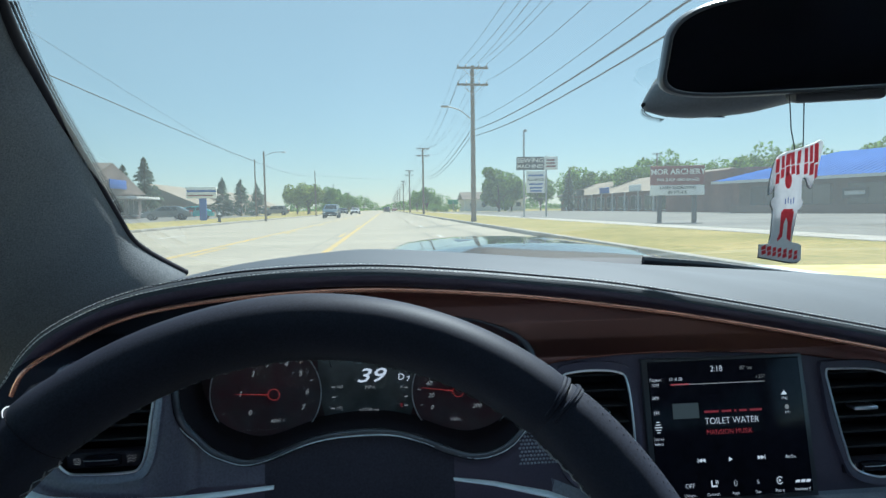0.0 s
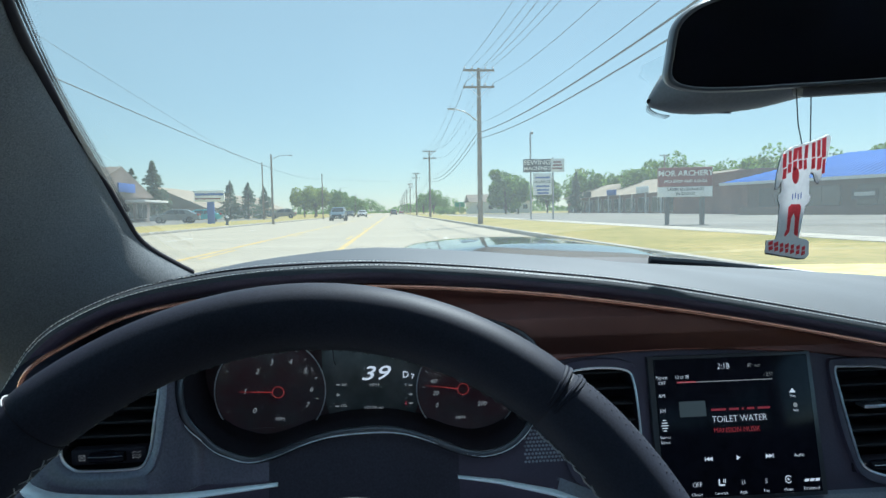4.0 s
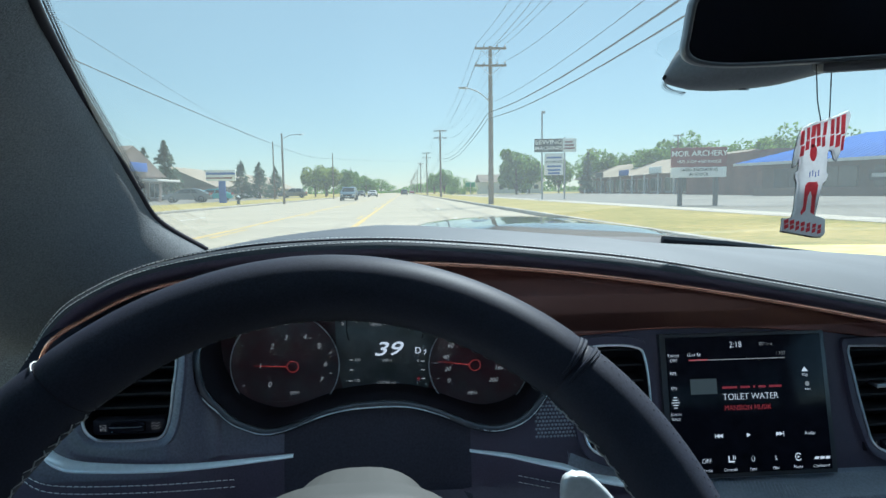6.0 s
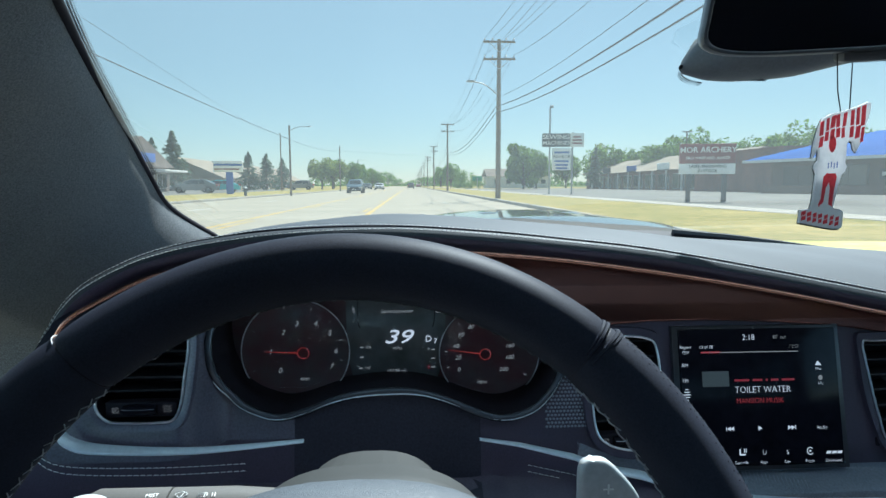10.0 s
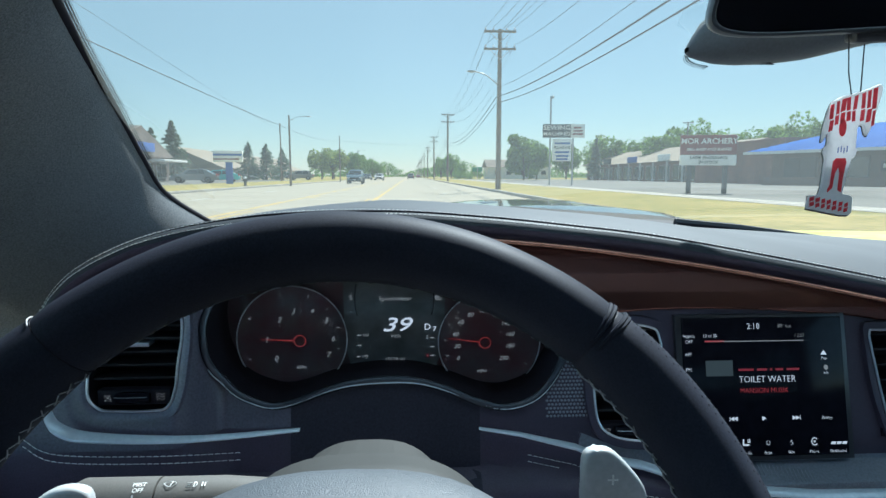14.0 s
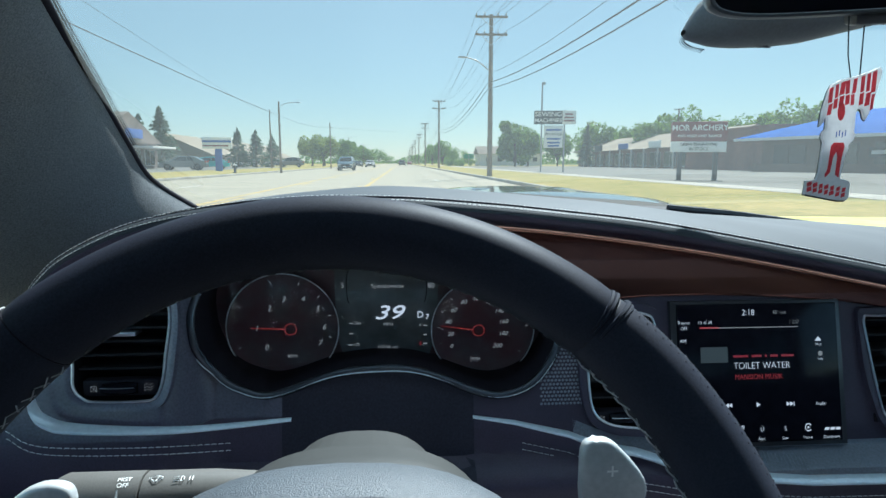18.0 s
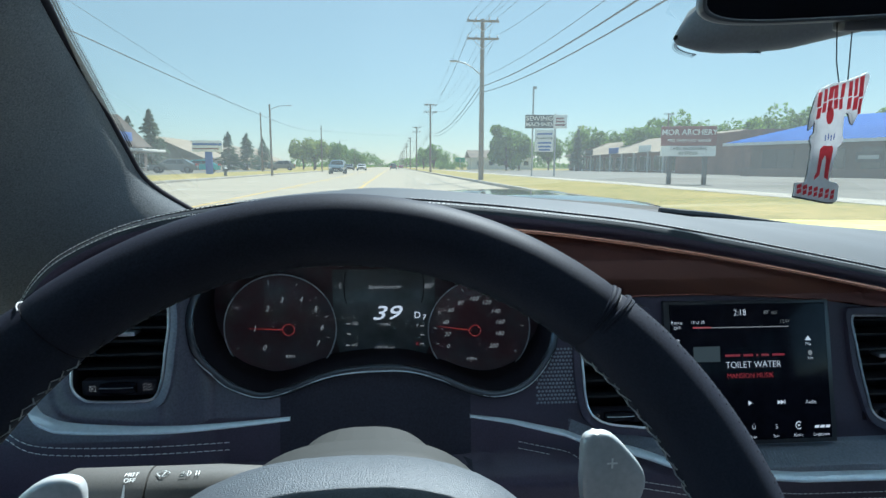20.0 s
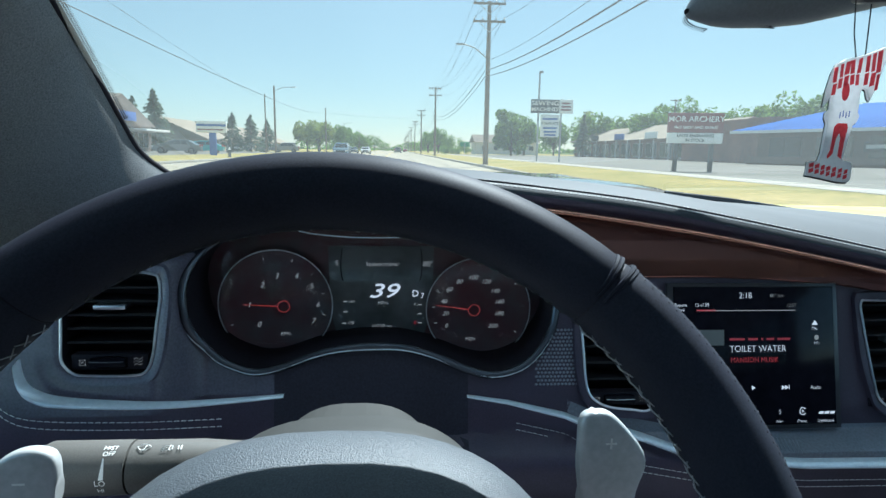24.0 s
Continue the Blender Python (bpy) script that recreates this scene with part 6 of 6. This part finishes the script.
for k in range(5):
    wn_ = part("window", box(21.5 + k * 3, 22.8 + k * 3, 149.92, 150.0, 1.2, 2.4), FRAME_W, house, smooth=False)
    part("pane", box(21.6 + k * 3, 22.7 + k * 3, 149.88, 149.92, 1.3, 2.3), WIN, wn_, smooth=False)

left_shop = thing("shop", "brown brick shop with a gabled shingle roof across the road", "shop")
part("wall", box(-46, -33, 65.5, 83.5, 0.1, 3.4), GREY_BROWN, left_shop, smooth=False)
part("roof", gable_roof(-46, -33, 65.5, 83.5, 3.4, 7.0, "x"), SHINGLE, left_shop, smooth=False)
part("gable", ([(-32.45, 65.3, 3.35), (-32.45, 83.7, 3.35), (-32.45, 74.5, 6.85)], [(0, 1, 2)]), GREY_BROWN, left_shop, smooth=False)
for k in range(4):
    shop_window(left_shop, -33, 66.8 + k * 4.2, 69.8 + k * 4.2, 0.6, 2.6, 1)
part("canopy", box(-33, -30.5, 76, 83.5, 2.7, 3.0, 0.05), PALE, left_shop)
part("shop_sign", box(-32.4, -32.25, 73, 77.5, 3.9, 5.0, 0.03), SIGN_BLUE, left_shop)
for i in range(4):
    c = thing("condominium", "tan building with a steep brown shingled roof", "building", group="row of tan buildings")
    y0 = 100 + i * 19
    part("wall", box(-46, -31, y0, y0 + 16, 0.1, 2.2), TAN, c, smooth=False)
    part("roof", gable_roof(-46, -31, y0, y0 + 16, 2.2, 5.7), TAN_SHINGLE, c, smooth=False)
    for k in range(4):
        shop_window(c, -31, y0 + 1 + k * 3.8, y0 + 3 + k * 3.8, 0.7, 1.9, 1)


# ---- signs ----
def sign_face(b, name, x0, x1, z0, z1, material, depth=0.3, label=""):
    return part(name, box(x0, x1, -depth / 2, depth / 2, z0, z1, 0.02), material, b, label)


def sign_text(words, size, x, z, material, parent, base, depth=0.31, width=1.0):
    ob = text("lettering", words, size, base @ pose(x, -depth / 2 - 0.012, z, 90), material, parent, width=width, bold=0.018 * size)
    ob.matrix_parent_inverse = base.inverted()
    return ob


B1 = pose(12.25, 47, -0.07, 0, 0, -6)
sew = thing("pylon_sign", "tall two-panel roadside sign for sewing machines on steel posts", "roadside sign", at=B1)
for x in (-1.05, 0.75):
    part("post", tube([(x, 0, -0.1), (x, 0, 5.2 if x > 0 else 7.2)], 0.07, 8), STEEL, sew)
part("lamp_head", box(-1.1, -0.8, -0.1, 0.1, 7.1, 7.3, 0.03), STEEL, sew)
f1 = sign_face(sew, "panel", -1.65, 0.55, 4.05, 5.1, SIGN_DARK, label="dark panel with white letters")
f2 = sign_face(sew, "panel", 0.56, 1.65, 4.05, 5.1, SIGN_WHITE)
f3 = sign_face(sew, "panel", -0.85, 0.62, 2.2, 3.95, SIGN_WHITE)
sign_text("SEWING", 0.5, -0.55, 4.8, SIGN_WHITE, f1, B1, width=1.15)
sign_text("MACHINES", 0.42, -0.55, 4.33, SIGN_WHITE, f1, B1, width=1.05)
for k in range(3):
    part("lettering", box(0.7 + 0.03 * k, 1.5 - 0.05 * k, -0.165, -0.155, 4.25 + 0.25 * k, 4.38 + 0.25 * k), SIGN_RED, f2, smooth=False)
sign_text("POLAR ICE", 0.27, -0.12, 3.25, SIGN_DARK, f3, B1)
for k, z in enumerate((3.6, 2.9, 2.6, 2.35)):
    part("lettering", box(-0.7 + 0.05 * k, 0.48 - 0.04 * k, -0.165, -0.155, z - 0.07, z + 0.07), SIGN_BLUE, f3, smooth=False)

B2 = pose(13.15, 25.6, 0.14, 0, 0, -14)
arch = thing("roadside_sign", "maroon archery shop sign with a white message board on posts", "roadside sign", at=B2)
for x in (-0.75, 0.75):
    part("post", box(x - 0.09, x + 0.09, -0.08, 0.08, -0.2, 1.3), SIGN_DARK, arch)
a1 = sign_face(arch, "panel", -1.15, 1.15, 1.75, 2.6, SIGN_RED, 0.3, "maroon panel with white letters")
a2 = sign_face(arch, "panel", -1.15, 1.15, 1.28, 1.73, SIGN_WHITE, 0.3, "white message board")
sign_text("MOR ARCHERY", 0.34, 0, 2.32, SIGN_WHITE, a1, B2)
sign_text("PRO SHOP AND RANGE", 0.17, 0, 1.97, SIGN_WHITE, a1, B2)
sign_text("LASER ENGRAVING", 0.18, 0, 1.61, SIGN_DARK, a2, B2)
sign_text("IN STOCK", 0.18, 0, 1.41, SIGN_DARK, a2, B2)

B3 = pose(-16.4, 55, 0.18, 0, 0, 8)
ban = thing("roadside_sign", "white, red and blue shop sign on a blue post", "roadside sign", at=B3)
part("post", box(-0.3, 0.3, -0.12, 0.12, -0.2, 2.0, 0.02), SIGN_BLUE, ban, "blue post")
b1 = sign_face(ban, "panel", -1.35, 1.2, 2.0, 3.0, SIGN_WHITE)
part("stripe", box(-1.3, 1.15, -0.165, -0.155, 2.55, 2.75), SIGN_BLUE, b1, smooth=False)
part("stripe", box(-1.3, 0.9, -0.165, -0.155, 2.2, 2.32), SIGN_RED, b1, smooth=False)

B4 = pose(13.5, 118, 0.18)
gs = thing("road_sign", "green road sign on a steel post", "road sign", at=B4)
part("post", tube([(0, 0, -0.2), (0, 0, 2.4)], 0.05, 6), STEEL, gs)
sign_face(gs, "panel", -1.0, 1.0, 1.6, 2.5, SIGN_GREEN, 0.05)


# ---- vehicles ----
def vehicle(x, y, turn, paint_color, label, suv=True, name="car"):
    paint = mat(name + " paint", paint_color, 0.3, 20, 0.05, 0.0, spec=0.6, coat=1.0)
    c = thing(name, label, "car", group="cars on the road", at=pose(x, y, 0.0 if abs(x) < 12 else 0.18, 0, 0, turn))
    H = 1.68 if suv else 1.42
    belt = 1.02 if suv else 0.9
    prof = [(-2.25, 0.45), (-2.28, 0.75), (-2.2, belt), (-1.9, belt + 0.06), (-1.55 if suv else -1.2, H - 0.06), (-0.9, H), (0.2, H - 0.02), (0.62, H - 0.12), (1.15, belt + 0.05), (1.9, belt - 0.08), (2.22, belt - 0.22), (2.28, 0.6), (2.2, 0.36)]
    rings = []
    for px_, pz_ in prof:
        k = max(0, (pz_ - belt) / (H - belt)) if pz_ > belt else 0
        half = 0.92 - 0.2 * k - (0.12 if abs(px_) > 2.15 else 0)
        zb = 0.33
        rings.append([(-half * 0.98, px_, zb), (-half - 0.01, px_, min(pz_, 0.62)), (-half, px_, min(pz_, belt)), (-half + 0.02 * k, px_, pz_ - 0.03), (-half * 0.86, px_, pz_), (half * 0.86, px_, pz_), (half - 0.02 * k, px_, pz_ - 0.03), (half, px_, min(pz_, belt)), (half + 0.01, px_, min(pz_, 0.62)), (half * 0.98, px_, zb)])
    v, f = loft(rings)
    f += [tuple(range(10))[::-1], tuple(range(len(v) - 10, len(v)))]
    part("body", (v, f), paint, c)
    zt = H - 0.1
    for s in (-1, 1):
        for y0, y1, t0, t1 in ((-0.45, 0.5, -0.4, 0.25), (-1.45 if suv else -1.1, -0.52, -1.25 if suv else -0.85, -0.48)):
            q = [(s * 0.93, y0, belt + 0.05), (s * 0.93, y1 + 0.42 if y1 > 0 else y1, belt + 0.05), (s * 0.765, t1 + 0.1 if y1 > 0 else t1, zt), (s * 0.765, t0, zt)]
            part("side_window", (q + [(x_ - s * 0.03, y_, z_) for x_, y_, z_ in q], [(0, 1, 2, 3), (7, 6, 5, 4), (0, 4, 5, 1), (1, 5, 6, 2), (2, 6, 7, 3), (3, 7, 4, 0)]), CAR_GLASS, c, smooth=False)
    part("windscreen", ([(-0.72, 1.13, belt + 0.09), (0.72, 1.13, belt + 0.09), (0.62, 0.66, H - 0.12), (-0.62, 0.66, H - 0.12)], [(0, 1, 2, 3)]), CAR_GLASS, c, smooth=False)
    part("rear_window", ([(-0.68, -1.90, belt + 0.10), (0.68, -1.90, belt + 0.10), (0.6, -1.60 if suv else -1.26, H - 0.12), (-0.6, -1.60 if suv else -1.26, H - 0.12)], [(0, 1, 2, 3)]), CAR_GLASS, c, smooth=False)
    part("grille", box(-0.52, 0.52, 2.2, 2.3, 0.52, 0.74, 0.03), BLACK, c)
    part("bumper", box(-0.82, 0.82, 2.12, 2.31, 0.26, 0.44, 0.04), RUBBER, c, "dark lower bumper")
    part("number_plate", box(-0.22, 0.22, 2.30, 2.32, 0.45, 0.52), SIGN_WHITE, c, smooth=False)
    for s in (-1, 1):
        part("headlight", box(s * 0.70 - 0.17, s * 0.70 + 0.17, 2.08, 2.27, 0.64, 0.77, 0.03), LAMP, c)
        part("tail_light", box(s * 0.74 - 0.12, s * 0.74 + 0.12, -2.3, -2.18, 0.75, 0.98, 0.03), LAMP_RED, c)
        part("mirror", box(s * 1.0 - 0.08, s * 1.0 + 0.08, 0.75, 0.87, belt + 0.02, belt + 0.16, 0.03), paint, c)
        for yw in (-1.4, 1.4):
            wl = part("wheel", lathe([(0.2, -0.11), (0.31, -0.11), (0.34, -0.07), (0.34, 0.07), (0.31, 0.11), (0.2, 0.11)], 24), RUBBER, c, at=pose(s * 0.84, yw, 0.34, 0, 90, 0))
            wl.matrix_parent_inverse = Matrix.Identity(4)
            rm = part("rim", lathe([(0, 0.09), (0.05, 0.09), (0.08, 0.05), (0.2, 0.10), (0.21, 0.112), (0, -0.09)], 20), ALLOY, wl)
    return c


vehicle(-6.6, 73, 180, (0.06, 0.11, 0.15), "dark blue sport utility car driving towards the viewer")
vehicle(-6.4, 125, 180, (0.6, 0.6, 0.6), "white saloon car in the oncoming lane", False)
vehicle(-9.6, 135, 180, (0.04, 0.04, 0.045), "black car in the oncoming lane", False)
vehicle(-9.8, 190, 180, (0.5, 0.5, 0.52), "silver car in the oncoming lane", False)
vehicle(0.3, 165, 0, (0.03, 0.03, 0.035), "dark car far ahead in the same lane")
vehicle(3.4, 240, 0, (0.2, 0.04, 0.04), "dark red car far ahead", False)
vehicle(-22.0, 62, 100, (0.12, 0.13, 0.14), "grey saloon parked by the shop", False)
vehicle(-21.5, 68, 100, (0.02, 0.45, 0.5), "turquoise car parked by the shop", False)

vehicle(-19.0, 104, 95, (0.16, 0.16, 0.16), "grey sport utility car parked across the road")
vehicle(-27.5, 108, 95, (0.6, 0.6, 0.6), "white car parked behind the spruces", False)
vehicle(-22.8, 110, 85, (0.5, 0.5, 0.5), "silver car parked behind the spruces", False)

# ---- fire hydrant on the verge ----
hyd = thing("fire_hydrant", "dark fire hydrant with a pale cap on the verge", "fire hydrant", at=pose(-13.1, 48, 0.15))
part("barrel", lathe([(0.16, -0.1), (0.16, 0.04), (0.11, 0.06), (0.11, 0.5), (0.14, 0.52), (0.14, 0.56), (0, 0.56)], 16), SIGN_DARK, hyd)
part("bonnet", lathe([(0.13, 0.562), (0.12, 0.62), (0.07, 0.69), (0.03, 0.71), (0.03, 0.75), (0, 0.75)], 16), SIGN_WHITE, hyd, "pale domed cap")
for s_ in (-1, 1):
    part("outlet", moved(lathe([(0.055, 0.0), (0.055, 0.16), (0.065, 0.16), (0.065, 0.2), (0, 0.2)], 12), pose(0, 0, 0.42, 0, 90 * s_, 0)), SIGN_DARK, hyd)

# the street falls away gently ahead of the car
GRADE = Matrix.Translation(EYE) @ Matrix.Rotation(radians(-0.2), 4, "X") @ Matrix.Translation(-EYE)
for ob in list(scene.objects):
    if ob.parent is None and ob not in cabin and ob.type != "CAMERA" and ob.type != "LIGHT":
        ob.matrix_world = GRADE @ ob.matrix_world
